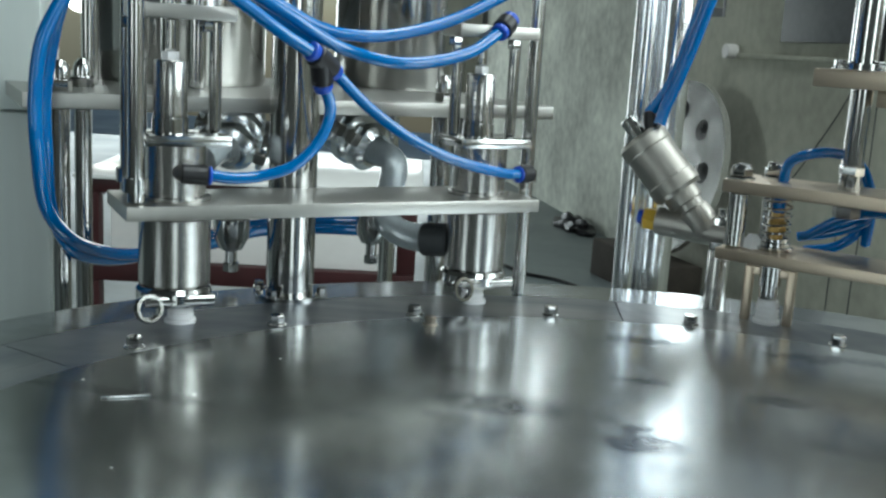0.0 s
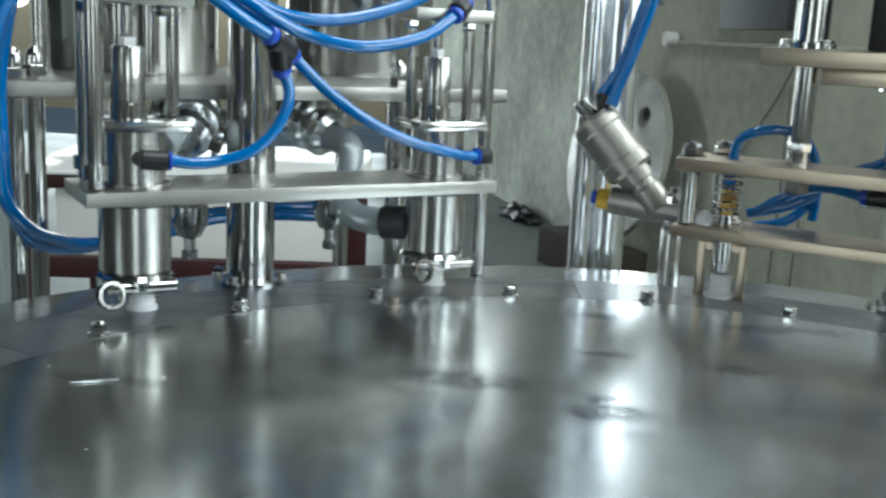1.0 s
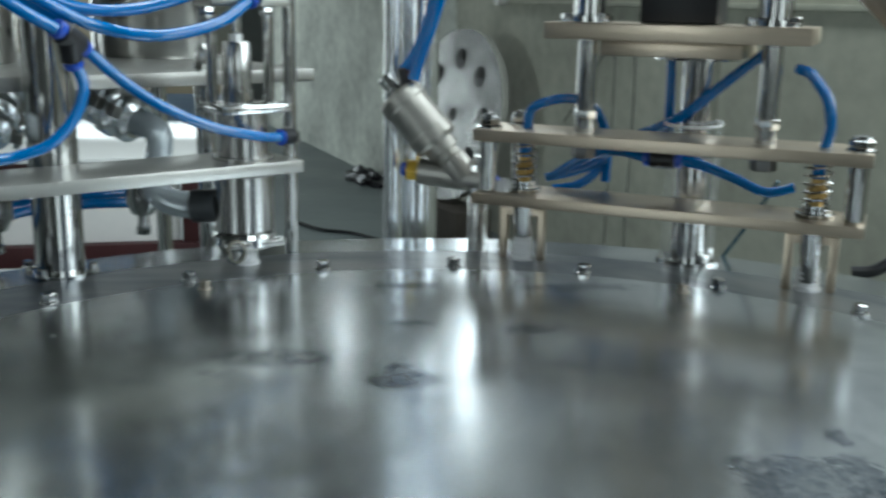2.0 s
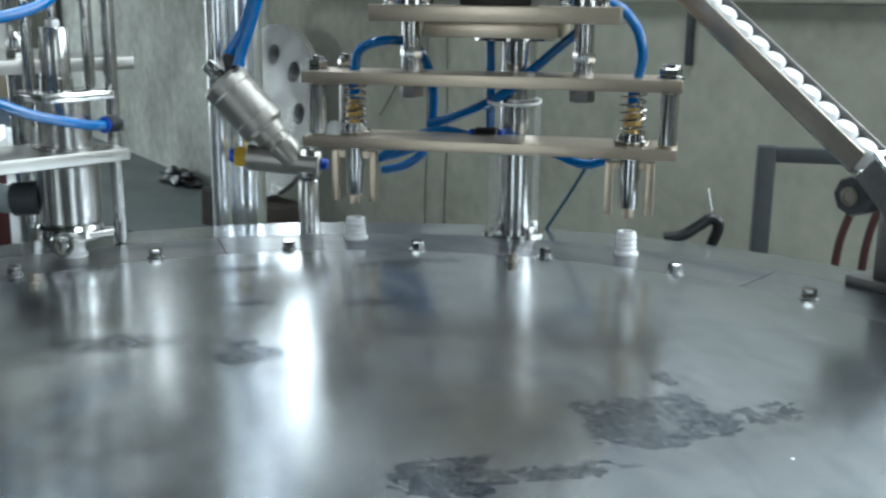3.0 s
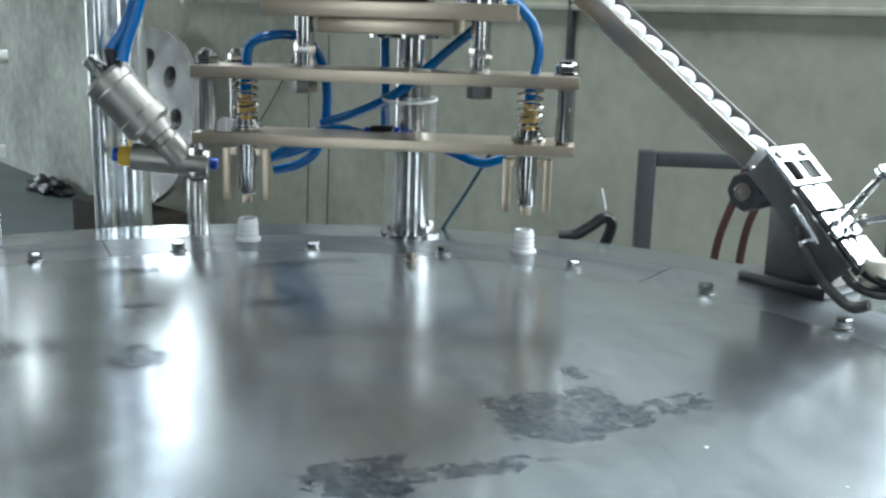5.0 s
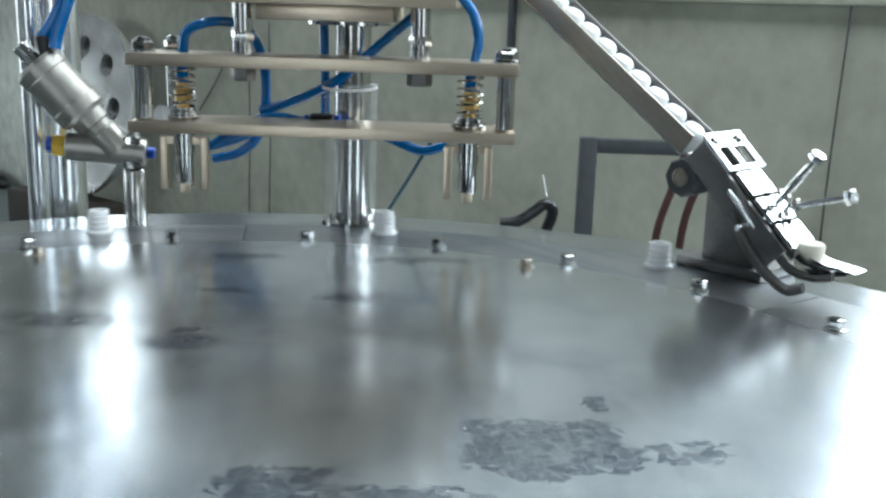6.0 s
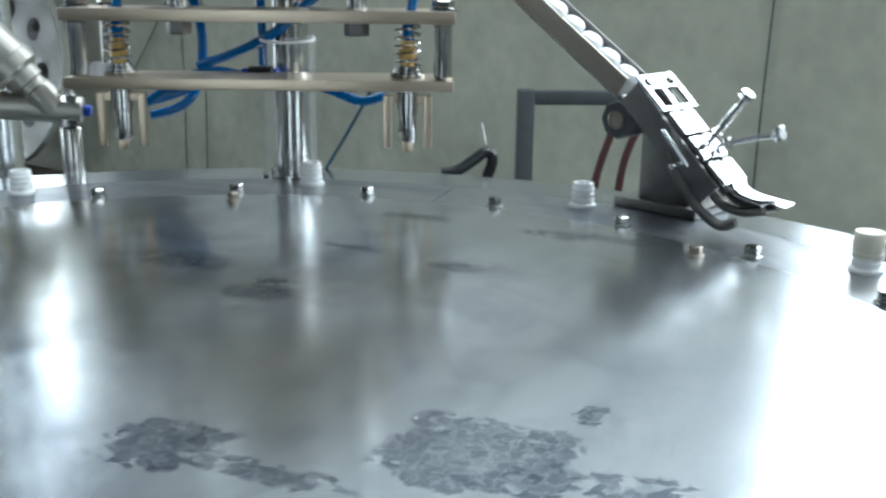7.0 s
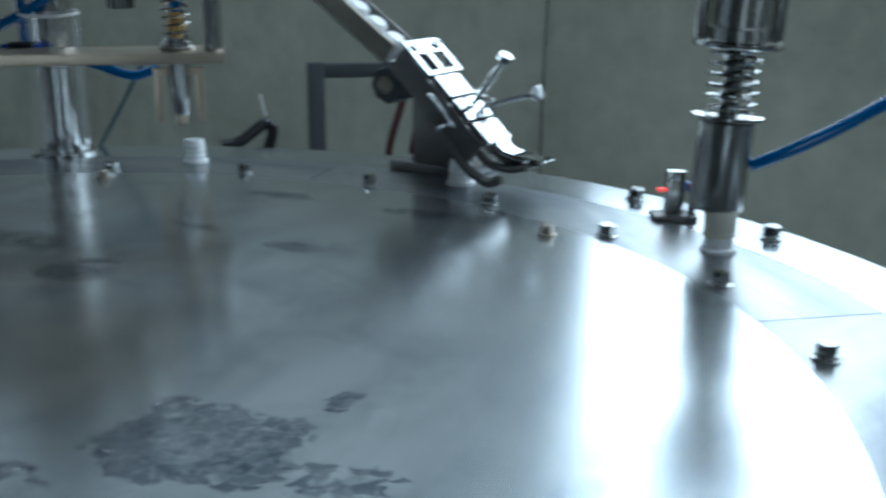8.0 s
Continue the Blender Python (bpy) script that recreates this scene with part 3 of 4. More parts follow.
def jaw(parent, x, y, z):
    """A gripper with four fingers under the plate and a sprung brass union above it."""
    m = place(x, y, z)
    part("spindle", lathe([(0, -0.047), (0.0068, -0.047), (0.0078, -0.045), (0.0078, -0.022), (0.0090, -0.021), (0.0092, 0.0), (0, 0.0)], m, 24), STEEL, parent)
    part("spindle_tip", box(-0.0042, 0.0042, -0.0042, 0.0042, -0.056, -0.0472, m @ rot("Z", 12), 0.0010), PLATE, parent)
    for k in (0, 1, 2):
        f = m @ rot("Z", 90 * k + 4)
        bm = box(0.0140, 0.0214, -0.0040, 0.0040, -0.053, -0.006, f, 0.0012)
        box(0.0065, 0.0160, -0.0035, 0.0035, -0.013, -0.006, f, 0.0008, bm)
        part("finger", bm, PLATE, parent)
    part("collar", lathe([(0, 0.0097), (0.0150, 0.0097), (0.0155, 0.011), (0.0155, 0.0130), (0.0125, 0.0135), (0.0125, 0.0165), (0.0110, 0.0170), (0.0110, 0.020), (0, 0.020)], m, 24), STEEL, parent)
    part("union", lathe([(0, 0.019), (0.0055, 0.019), (0.0055, 0.024), (0.0078, 0.025), (0.0078, 0.034), (0.0055, 0.035), (0.0055, 0.042), (0, 0.042)], m, 6), OLDBRASS, parent)
    part("hose_stub", rod(0.0052, 0.040, 0.0568, m, 16), TUBE, parent)
    part("spring", spring(0.0108, 0.0011, 0.0195, 0.0565, 5.5, m), STEEL, parent)


head = thing("capping_machine", "double-plate capping head with two sprung grippers", "capping head", CAPF)
part("lower_plate", box(-0.040, 0.290, -0.030, 0.036, 0.0935, 0.1030, None, 0.0012), PLATE, head)
part("upper_plate", box(-0.040, 0.291, -0.030, 0.036, 0.1500, 0.1605, None, 0.0012), PLATE, head)
for x, y in ((-0.030, -0.014), (-0.013, 0.024), (0.281, -0.012)):
    corner_stud(head, x, y, 0.1032, 0.1498)
for x in (0.0, 0.2506):
    jaw(head, x, 0.0, 0.0935)
for x in (0.0535, 0.2065):
    part("guide_rod", rod(0.0085, 0.138, 0.26, place(x, 0.0, 0)), STEEL, head)
    part("rod_nut", hexagon(0.011, 0.138, 0.1498, place(x, 0, 0)), DARKSTEEL, head)
    part("rod_clamp", hexagon(0.0098, 0.172, 0.181, place(x, 0, 0)), STEEL, head)

part("wedge", lathe([(0, 0.1032), (0.011, 0.1032), (0.009, 0.109), (0.004, 0.1145), (0, 0.115)], place(-0.017, -0.006, 0), 5), WHITE, head, "small white plastic wedge")

stand = thing("capping_stand", "polished steel pillar carrying the capping plates", "machine stand", CAPF)
part("pillar", rod(0.0165, 0.0, 0.186, place(0.1415, 0.061, 0), 40), STEEL, stand)
part("flange", lathe([(0.0167, 0), (0.029, 0), (0.029, 0.003), (0.0167, 0.003)], place(0.1415, 0.061, 0), 40), STEEL, stand)
part("plastic_film", lathe([(0.0246, 0.004), (0.0250, 0.004), (0.0244, 0.06), (0.0248, 0.1275), (0.0244, 0.1275), (0.0240, 0.06), (0.0246, 0.004)], place(0.1395, 0.061, 0), 40), GLASS, stand, "clear plastic film wrapped round the pillar")
for k in range(4):
    a = math.radians(45 + 90 * k)
    part("bolt", hex_bolt(0.0046, m=place(0.1415 + 0.0215 * math.cos(a), 0.061 + 0.0215 * math.sin(a), 0.003)), STEEL, stand)
part("top_flange", lathe([(0, 0.183), (0.038, 0.183), (0.038, 0.1868), (0, 0.1868)], place(0.1375, 0.061, 0), 40), STEEL, stand)
part("carrier_block", box(0.067, 0.184, -0.012, 0.10, 0.1870, 0.2000, None, 0.0015), PLATE, stand)
part("top_plate", box(0.022, 0.238, -0.030, 0.075, 0.2002, 0.2142, None, 0.0015), PLATE, stand)
part("drive_box", box(0.097, 0.161, -0.005, 0.055, 0.2144, 0.285, None, 0.003), BLACK, stand, "black drive box")
for x in (0.0535, 0.2065):
    part("flange", lathe([(0.0088, 0.2144), (0.020, 0.2144), (0.020, 0.2195), (0.0088, 0.2195)], place(x, 0, 0), 32), STEEL, stand)
    part("cylinder", lathe([(0.0088, 0.2196), (0.0135, 0.2196), (0.0135, 0.30), (0.0088, 0.30)], place(x, 0, 0), 32), STEEL, stand)
    for dx in (-0.016, 0.016):
        part("bolt", hex_bolt(0.0048, m=place(x + dx, -0.014, 0.2144)), STEEL, stand)
part("cable_tie", lathe([(0.0246, 0.127), (0.0258, 0.127), (0.0258, 0.1295), (0.0246, 0.1295), (0.0246, 0.127)], place(0.1395, 0.061, 0) @ rot("X", 4), 32), WHITE, stand)


def tube(name, pts, r, m, label, mat=TUBE, group="air tubes"):
    ob = thing(name, label, "air tube" if mat == TUBE else "cable", m, group)
    part("hose", hose(pts, r), mat, ob)
    return ob


def splitter(m, a, b, c=None):
    """A black push-in Y union from a to b (and c), with blue collars."""
    ob = thing("tube_splitter", "black push-in tube connector with blue collars", "tube fitting", m, "tube fittings")
    a, b = Vector(a), Vector(b)
    d = (b - a).normalized()
    bm = bar(a + d * 0.003, b - d * 0.003, 0.0088, 20)
    if c:
        e = Vector(c)
        bar(a.lerp(b, 0.4), e - (e - a).normalized() * 0.003, 0.0085, 20, bm)
    part("body", bm, BLACK, ob)
    ends = [(a, -d), (b, d)] + ([(Vector(c), (Vector(c) - a).normalized())] if c else [])
    for p, v in ends:
        part("collar", bar(p - v * 0.003, p + v * 0.003, 0.0072, 20), COLLAR, ob)
    return ob


BLUE = "glossy blue polyurethane air tube"
part("air_loop", hose([(0.001, 0, 0.159), (0.004, 0, 0.176), (0.018, 0.0, 0.185), (0.034, 0.02, 0.187), (0.048, 0.042, 0.180), (0.056, 0.058, 0.160), (0.058, 0.07, 0.134), (0.055, 0.08, 0.106)], 0.0045), TUBE, head, "glossy blue air tube")
part("air_loop", hose([(0.2535, 0, 0.159), (0.256, 0, 0.179), (0.252, 0, 0.198), (0.244, 0.004, 0.210), (0.236, 0.012, 0.218), (0.226, 0.02, 0.221)], 0.0045), TUBE, head, "glossy blue air tube")
tube("air_tube", [(0.2, 0.034, 0.194), (0.182, 0.036, 0.179), (0.158, 0.038, 0.158), (0.135, 0.039, 0.138), (0.112, 0.05, 0.124), (0.083, 0.06, 0.111), (0.053, 0.075, 0.101)], 0.0045, CAPF, BLUE)
tube("air_tube", [(0.113, 0.068, 0.182), (0.1135, 0.07, 0.152), (0.1135, 0.075, 0.100)], 0.0045, CAPF, BLUE)
tube("air_tube", [(0.012, 0.05, 0.070), (0.04, 0.055, 0.089), (0.071, 0.05, 0.098), (0.103, 0.036, 0.0955)], 0.0045, CAPF, BLUE)
tube("air_tube", [(0.131, 0.036, 0.096), (0.154, 0.037, 0.092), (0.18, 0.038, 0.083), (0.207, 0.040, 0.073), (0.23, 0.045, 0.078)], 0.0045, CAPF, BLUE)
tube("air_tube", [(0.003, 0.058, 0.067), (0.031, 0.06, 0.075), (0.055, 0.062, 0.087), (0.062, 0.07, 0.098)], 0.0045, CAPF, BLUE)
tube("air_tube", [(0.007, 0.07, 0.054), (0.030, 0.07, 0.060), (0.046, 0.072, 0.072), (0.050, 0.08, 0.085)], 0.0045, CAPF, BLUE)
splitter(CAPF, (0.103, 0.036, 0.0955), (0.131, 0.036, 0.096))
tube("sensor_cable", [(0.215, 0.06, 0.080), (0.194, 0.075, 0.042), (0.168, 0.092, -0.002)], 0.0018, CAPF, "thin teal sensor cable", mat=TEAL, group="")

# ---- the angle valve on its post ----
valve = thing("angle_seat_valve", "stainless angle seat valve with slanted actuator on a post", "valve", place(0.0262, 0.551, 0) @ rot("Z", -13.7))
part("post", lathe([(0, 0), (0.0102, 0), (0.0102, 0.043), (0.0092, 0.045), (0.0058, 0.0455), (0.0058, 0.048), (0, 0.048)], None, 32), SATIN, valve)
part("clamp", box(-0.008, 0.008, -0.010, 0.010, 0.046, 0.076, None, 0.002), STEEL, valve)
part("body", bar((-0.060, 0, 0.066), (0.012, 0, 0.060), 0.0130, 28), CAST, valve)
part("neck", lathe([(0, 0), (0.0150, 0), (0.0155, 0.002), (0.0155, 0.022), (0.0135, 0.024), (0.0135, 0.030), (0.0165, 0.031), (0.0165, 0.042), (0, 0.042)], aim((-0.0135, 0, 0.0625), (-0.0915, 0, 0.1505)), 28), CAST, valve)
part("actuator", lathe([(0, 0.042), (0.020, 0.042), (0.0235, 0.0455), (0.0235, 0.057), (0.0226, 0.058), (0.0226, 0.090), (0.0235, 0.091), (0.0235, 0.101), (0.0205, 0.105), (0, 0.105)], aim((-0.0135, 0, 0.0625), (-0.0915, 0, 0.1505)), 36), CAST, valve)
part("indicator", lathe([(0, 0.105), (0.009, 0.105), (0.009, 0.112), (0.0075, 0.113), (0.0075, 0.124), (0.006, 0.126), (0, 0.126)], aim((-0.0135, 0, 0.0625), (-0.0915, 0, 0.1505)), 24), STEEL, valve)
part("port_nut", hexagon(0.0105, 0, 0.012, aim((-0.060, 0, 0.066), (-0.075, 0, 0.0672))), BRASS, valve, "yellow brass port nut")
part("port_collar", bar((-0.071, 0, 0.067), (-0.078, 0, 0.0676), 0.0066), COLLAR, valve)
part("screw", hex_bolt(0.005, m=place(0, 0, 0.076)), STEEL, valve)
VALVE = place(0.0262, 0.551, 0) @ rot("Z", -13.7)
tube("air_tube", [(-0.0755, -0.004, 0.1635), (-0.066, -0.004, 0.177), (-0.055, -0.004, 0.200), (-0.042, -0.004, 0.245), (-0.025, -0.002, 0.31)], 0.0058, VALVE, BLUE)
tube("air_tube", [(-0.0635, -0.012, 0.155), (-0.060, -0.010, 0.171), (-0.049, -0.010, 0.202), (-0.036, -0.009, 0.245), (-0.019, -0.006, 0.31)], 0.0058, VALVE, BLUE)
part("outlet_collar", bar((0.010, 0.004, 0.0600), (0.019, 0.004, 0.0590), 0.0055), COLLAR, valve, "blue push-in collar")
part("port_elbow", bar((-0.0715, -0.006, 0.148), (-0.0755, -0.004, 0.166), 0.0065), BLACK, valve)

for (x, y), r in (((-0.0583, 0.606), 0.0105), ((-0.0335, 0.622), 0.0195)):
    ob = thing("upright_post", "tall polished stainless upright post beside the table", "post", place(x, y, 0), "upright posts")
    part("post", rod(r, -0.8, 0.9, None, 40), ZINC, ob)

# ---- the filling station ----
FILL = frame_of((-0.382, 0.294, 0), (0.793, 0.609))
bar_ob = thing("nozzle_bar", "milled steel cross bar holding two filling nozzles", "machine bar", FILL)
part("bar", box(-0.045, 0.289, -0.035, 0.045, 0.0830, 0.0935, None, 0.0012), GREYPLATE, bar_ob)
pil = thing("filler_pillar", "thick polished steel pillar beside the turntable", "pillar", FILL)
part("pillar", rod(0.0200, -0.0, 0.5, place(0.1065, 0.060, 0), 40), STEEL, pil)
part("flange", lathe([(0.0202, 0), (0.030, 0), (0.030, 0.0025), (0.0202, 0.0025)], place(0.1065, 0.060, 0), 40), STEEL, pil)
for dx, dy in ((-0.021, -0.019), (0.021, -0.019), (-0.021, 0.019), (0.021, 0.019)):
    part("bolt", hex_bolt(0.0042, m=place(0.1065 + dx, 0.060 + dy, 0.0025)), STEEL, pil)
for x, y, r, z0 in ((-0.036, -0.022, 0.0060, 0.0937), (-0.032, 0.032, 0.0055, 0.0937), (0.3045, 0.014, 0.0060, 0.0)):
    ob = thing("guide_rod", "slim polished steel guide rod", "rod", FILL, "guide rods")
    part("rod", rod(r, z0, 0.5, place(x, y, 0)), STEEL, ob)
    part("clamp_ring", lathe([(r, 0.088 + 0.014), (r + 0.003, 0.102), (r + 0.003, 0.112), (r, 0.112)], place(x, y, 0)), STEEL, ob)


def nozzle(x, fitting, inlet):
    ob = thing("filling_nozzle", "stainless filling nozzle with air cylinder and clamp ring", "filling nozzle", FILL @ place(x, 0, 0), "filling nozzles")
    part("lower_barrel", lathe([(0, 0.030), (0.0245, 0.030), (0.0260, 0.032), (0.0260, 0.0828), (0, 0.0828)], None, 48), SATIN, ob)
    part("upper_barrel", lathe([(0.0, 0.0937), (0.0262, 0.0937), (0.0262, 0.0965), (0.0222, 0.0970), (0.0222, 0.1335), (0, 0.1335)], None, 48), SATIN, ob)
    part("flange_plate", box(-0.030, 0.036, -0.024, 0.024, 0.1337, 0.1420, None, 0.003), STEEL, ob)
    part("stem", lathe([(0, 0.142), (0.013, 0.142), (0.013, 0.1525), (0.0122, 0.1530), (0.0122, 0.1555), (0, 0.1555)], place(-0.004, 0, 0), 28), STEEL, ob)
    part("air_cylinder", lathe([(0, 0.1556), (0.0122, 0.1556), (0.0122, 0.1655), (0.0119, 0.1657), (0.0119, 0.1663), (0.0122, 0.1665), (0.0122, 0.1920), (0.0112, 0.1935), (0, 0.1935)], place(-0.004, 0, 0), 36), SATIN, ob)
    part("rod_nut", hexagon(0.0062, 0.1935, 0.1995, place(-0.004, 0, 0)), WHITE, ob, "white lock nut")
    part("piston_rod", rod(0.0038, 0.1995, 0.2225, place(-0.004, 0, 0)), STEEL, ob)
    part("yoke", box(-0.034, 0.040, -0.016, 0.016, 0.2225, 0.2325, None, 0.0015), GREYPLATE, ob)
    for dx in (-0.024, 0.030):
        part("guide_pin", rod(0.0048, 0.142, 0.2225, place(dx, 0.006, 0)), STEEL, ob)
        part("pin_nut", hexagon(0.0058, 0.2145, 0.2222, place(dx - 0.010, -0.008, 0)), STEEL, ob)
    part("seal", lathe([(0.0255, 0.0828), (0.0268, 0.0828), (0.0268, 0.080), (0.0255, 0.080)], None, 40), DARKSTEEL, ob)
    clamp = part("clamp_ring", lathe([(0.018, 0.0165), (0.0255, 0.0165), (0.0278, 0.0195), (0.0278, 0.0265), (0.0255, 0.0295), (0.018, 0.0295), (0.018, 0.0165)], None, 40), STEEL, ob)
    part("clamp_bolt", bar((-0.026, -0.021, 0.022), (0.024, -0.026, 0.0225), 0.0042), STEEL, clamp)
    eye = lathe([(0.0078, -0.0028), (0.0100, -0.0028), (0.0112, 0), (0.0100, 0.0028), (0.0078, 0.0028), (0.0070, 0), (0.0078, -0.0028)], place(-0.024, -0.027, 0.0185) @ rot("X", 78) @ rot("Y", 14), 28)
    part("wing_nut", eye, STEEL, clamp)
    part("tip", lathe([(0, 0.012), (0.0075, 0.012), (0.0095, 0.0165), (0.0175, 0.0168), (0.0175, 0.030), (0, 0.030)], None, 28), STEEL, ob)
    a, b = Vector(fitting[0]), Vector(fitting[1])
    d = (b - a).normalized()
    fit = part("elbow_fitting", bar(a, b, 0.0074), BLACK, ob)
    part("collar", bar(b, b + d * 0.0028, 0.0070), COLLAR, fit)
    part("port_stub", bar(a - d * 0.001 + Vector((0, 0.012, 0)), a + d * 0.005 - Vector((0, 0.002, 0)), 0.0062), DARKSTEEL, fit)
    part("inlet", bar(inlet[0], inlet[1], 0.0145, 24), GREYTUBE, ob, "dark elbow inlet")
    return ob


nozzle(-0.004, ((-0.002, -0.027, 0.1155), (0.0165, -0.030, 0.1145)), ((0.012, 0.012, 0.113), (0.026, 0.040, 0.115)))
nozzle(0.2495, ((0.036, -0.022, 0.1135), (0.0225, -0.027, 0.1135)), ((-0.018, 0.012, 0.052), (-0.034, 0.030, 0.050)))
tube("air_tube", [(0.014, -0.030, 0.1145), (0.030, -0.031, 0.1125), (0.050, -0.032, 0.114), (0.074, -0.035, 0.122), (0.093, -0.035, 0.140), (0.102, -0.033, 0.162), (0.098, -0.03, 0.180)], 0.0044, FILL, BLUE)
tube("air_tube", [(0.106, -0.03, 0.190), (0.133, -0.035, 0.165), (0.164, -0.04, 0.144), (0.204, -0.04, 0.127), (0.250, -0.034, 0.1160), (0.270, -0.028, 0.1136)], 0.0044, FILL, BLUE)
tube("air_tube", [(0.256, -0.02, 0.259), (0.207, -0.02, 0.235), (0.16, -0.02, 0.221), (0.123, -0.02, 0.218), (0.094, -0.02, 0.223), (0.066, -0.02, 0.236), (0.041, -0.02, 0.248), (0.0, -0.01, 0.275)], 0.0048, FILL, BLUE)
tube("air_tube", [(0.248, -0.02, 0.227), (0.219, -0.03, 0.211), (0.183, -0.035, 0.202), (0.15, -0.035, 0.2), (0.115, -0.03, 0.207), (0.09, -0.033, 0.217), (0.07, -0.035, 0.228), (0.03, -0.03, 0.250), (-0.02, -0.01, 0.28)], 0.0048, FILL, BLUE)
tube("air_tube", [(0.081, -0.044, 0.205), (0.059, -0.046, 0.217), (0.038, -0.044, 0.231), (0.010, -0.04, 0.250), (-0.02, -0.03, 0.275)], 0.0048, FILL, BLUE)
tube("air_tube", [(0.098, -0.008, 0.211), (0.073, -0.006, 0.224), (0.052, -0.006, 0.243), (0.02, 0.0, 0.272)], 0.0048, FILL, BLUE)
splitter(FILL, (0.083, -0.043, 0.205), (0.104, -0.031, 0.191), (0.0965, -0.031, 0.180))
splitter(FILL, (0.249, -0.02, 0.2275), (0.262, -0.012, 0.2375))
tube("air_tube", [(-0.06, 0.0, 0.275), (-0.079, 0.0, 0.235), (-0.094, 0.0, 0.202), (-0.099, 0.0, 0.164), (-0.098, 0.0, 0.125), (-0.091, 0.02, 0.085), (-0.071, 0.05, 0.056), (-0.043, 0.09, 0.037), (-0.007, 0.12, 0.027), (0.061, 0.16, 0.024), (0.111, 0.17, 0.033), (0.167, 0.17, 0.034), (0.213, 0.17, 0.031)], 0.0050, FILL, BLUE)
tube("air_tube", [(-0.055, 0.02, 0.275), (-0.076, 0.02, 0.235), (-0.085, 0.022, 0.202), (-0.0905, 0.022, 0.162), (-0.090, 0.022, 0.122), (-0.085, 0.04, 0.078), (-0.068, 0.062, 0.045), (-0.042, 0.1, 0.028), (-0.003, 0.15, 0.018), (0.07, 0.2, 0.024), (0.119, 0.2, 0.034), (0.177, 0.2, 0.036), (0.225, 0.2, 0.036)], 0.0050, FILL, BLUE)

# ---- hopper platform and tanks ----
plat = thing("hopper_platform", "thick steel platform on round legs behind the nozzles", "platform", FILL)
part("platform", box(-0.100, 0.374, 0.085, 0.46, 0.150, 0.1625, None, 0.0015), GREYPLATE, plat)
LEGS = ((-0.0701, 0.105, 0.0072), (-0.0446, 0.165, 0.0072), (0.2722, 0.118, 0.0095), (0.360, 0.43, 0.0095))
for x, y, r in LEGS:
    leg = part("leg", rod(r, -0.8, 0.1499, place(x, y, 0)), STEEL, plat)
    nut = hexagon(0.0095, 0.1627, 0.172, place(x, y, 0))
    lathe([(0, 0.187), (0.003, 0.1865), (0.0065, 0.183), (0.0080, 0.178), (0.0080, 0.172), (0, 0.172)][::-1], place(x, y, 0), 20, nut)
    part("acorn_nut", nut, STEEL, plat, "bright domed nut")
for x, y in ((-0.0334, 0.20), (0.02, 0.13), (0.058, 0.19)):
    part("tie_rod", rod(0.0075, 0.1627, 0.45, place(x, y, 0)), STEEL, plat)
for x, y, r in ((0.3375, 0.345, 0.083), (0.068, 0.300, 0.083)):
    ob = thing("hopper_tank", "polished stainless cylindrical product tank", "tank", FILL @ place(x, y, 0), "product tanks")
    part("shell", lathe([(0, 0.1628), (r - 0.002, 0.1628), (r, 0.167), (r, 0.50), (r - 0.003, 0.50), (r - 0.003, 0.17), (0, 0.17)], None, 64), STEEL, ob)
    part("weld_seam", box(-0.001, 0.001, -r - 0.0006, -r + 0.001, 0.168, 0.498, None, 0), SATIN, ob)


def product_line(points, port):
    ob = thing("product_hose", "clear hose with steel clamp fittings under the tank", "hose", FILL, "product hoses")
    part("hose", hose(points, 0.0125, 18), HOSE, ob)
    a, b = Vector(points[-1]), Vector(points[-2])
    d = (a - b).normalized()
    for k, (r, l) in enumerate(((0.0235, 0.012), (0.0265, 0.013), (0.0235, 0.012))):
        m = aim(b + d * 0.019 * k, a + d)
        c = part("clamp", lathe([(0.0135, -0.003), (0.0165, -0.004), (r - 0.003, -0.001), (r, 0.002), (r, l - 0.002), (r - 0.003, l + 0.001), (0.0135, l + 0.002), (0.0135, -0.003)], m, 32), ZINC, ob)
        for turn in (20, 200):
            lug = box(r - 0.003, r + 0.010, -0.006, 0.006, 0.001, l - 0.001, m @ rot("Z", turn), 0.002)
            part("clamp_lug", lug, CAST, c)
            part("clamp_screw", rod(0.0034, -0.014, 0.014, m @ rot("Z", turn) @ place(r + 0.005, 0, l / 2) @ rot("X", 90), 14), ZINC, c)
    part("ferrule", lathe([(0, -0.032), (0.005, -0.032), (0.005, -0.022), (0.010, -0.020), (0.015, -0.010), (0.016, 0.006), (0, 0.006)], place(*port), 24), STEEL, ob)
    part("drain_nut", hexagon(0.007, -0.040, -0.032, place(*port)), STEEL, ob)
    return ob


product_line([(0.232, 0.03, 0.050), (0.2284, 0.05, 0.0455), (0.2150, 0.085, 0.047), (0.2120, 0.107, 0.060), (0.2195, 0.112, 0.0830), (0.2235, 0.116, 0.101), (0.2205, 0.126, 0.1100), (0.213, 0.143, 0.1140), (0.194, 0.182, 0.131)], (0.205, 0.118, 0.050))
product_line([(0.018, 0.036, 0.113), (0.034, 0.060, 0.1175), (0.0534, 0.10, 0.1180), (0.066, 0.122, 0.1160), (0.074, 0.142, 0.1120), (0.098, 0.180, 0.140)], (0.068, 0.105, 0.052))

# ---- cap chute ----
CHUTE = frame_of((0.446, 0.183, 0), (math.sin(radians(22.3)), -math.cos(radians(22.3))))
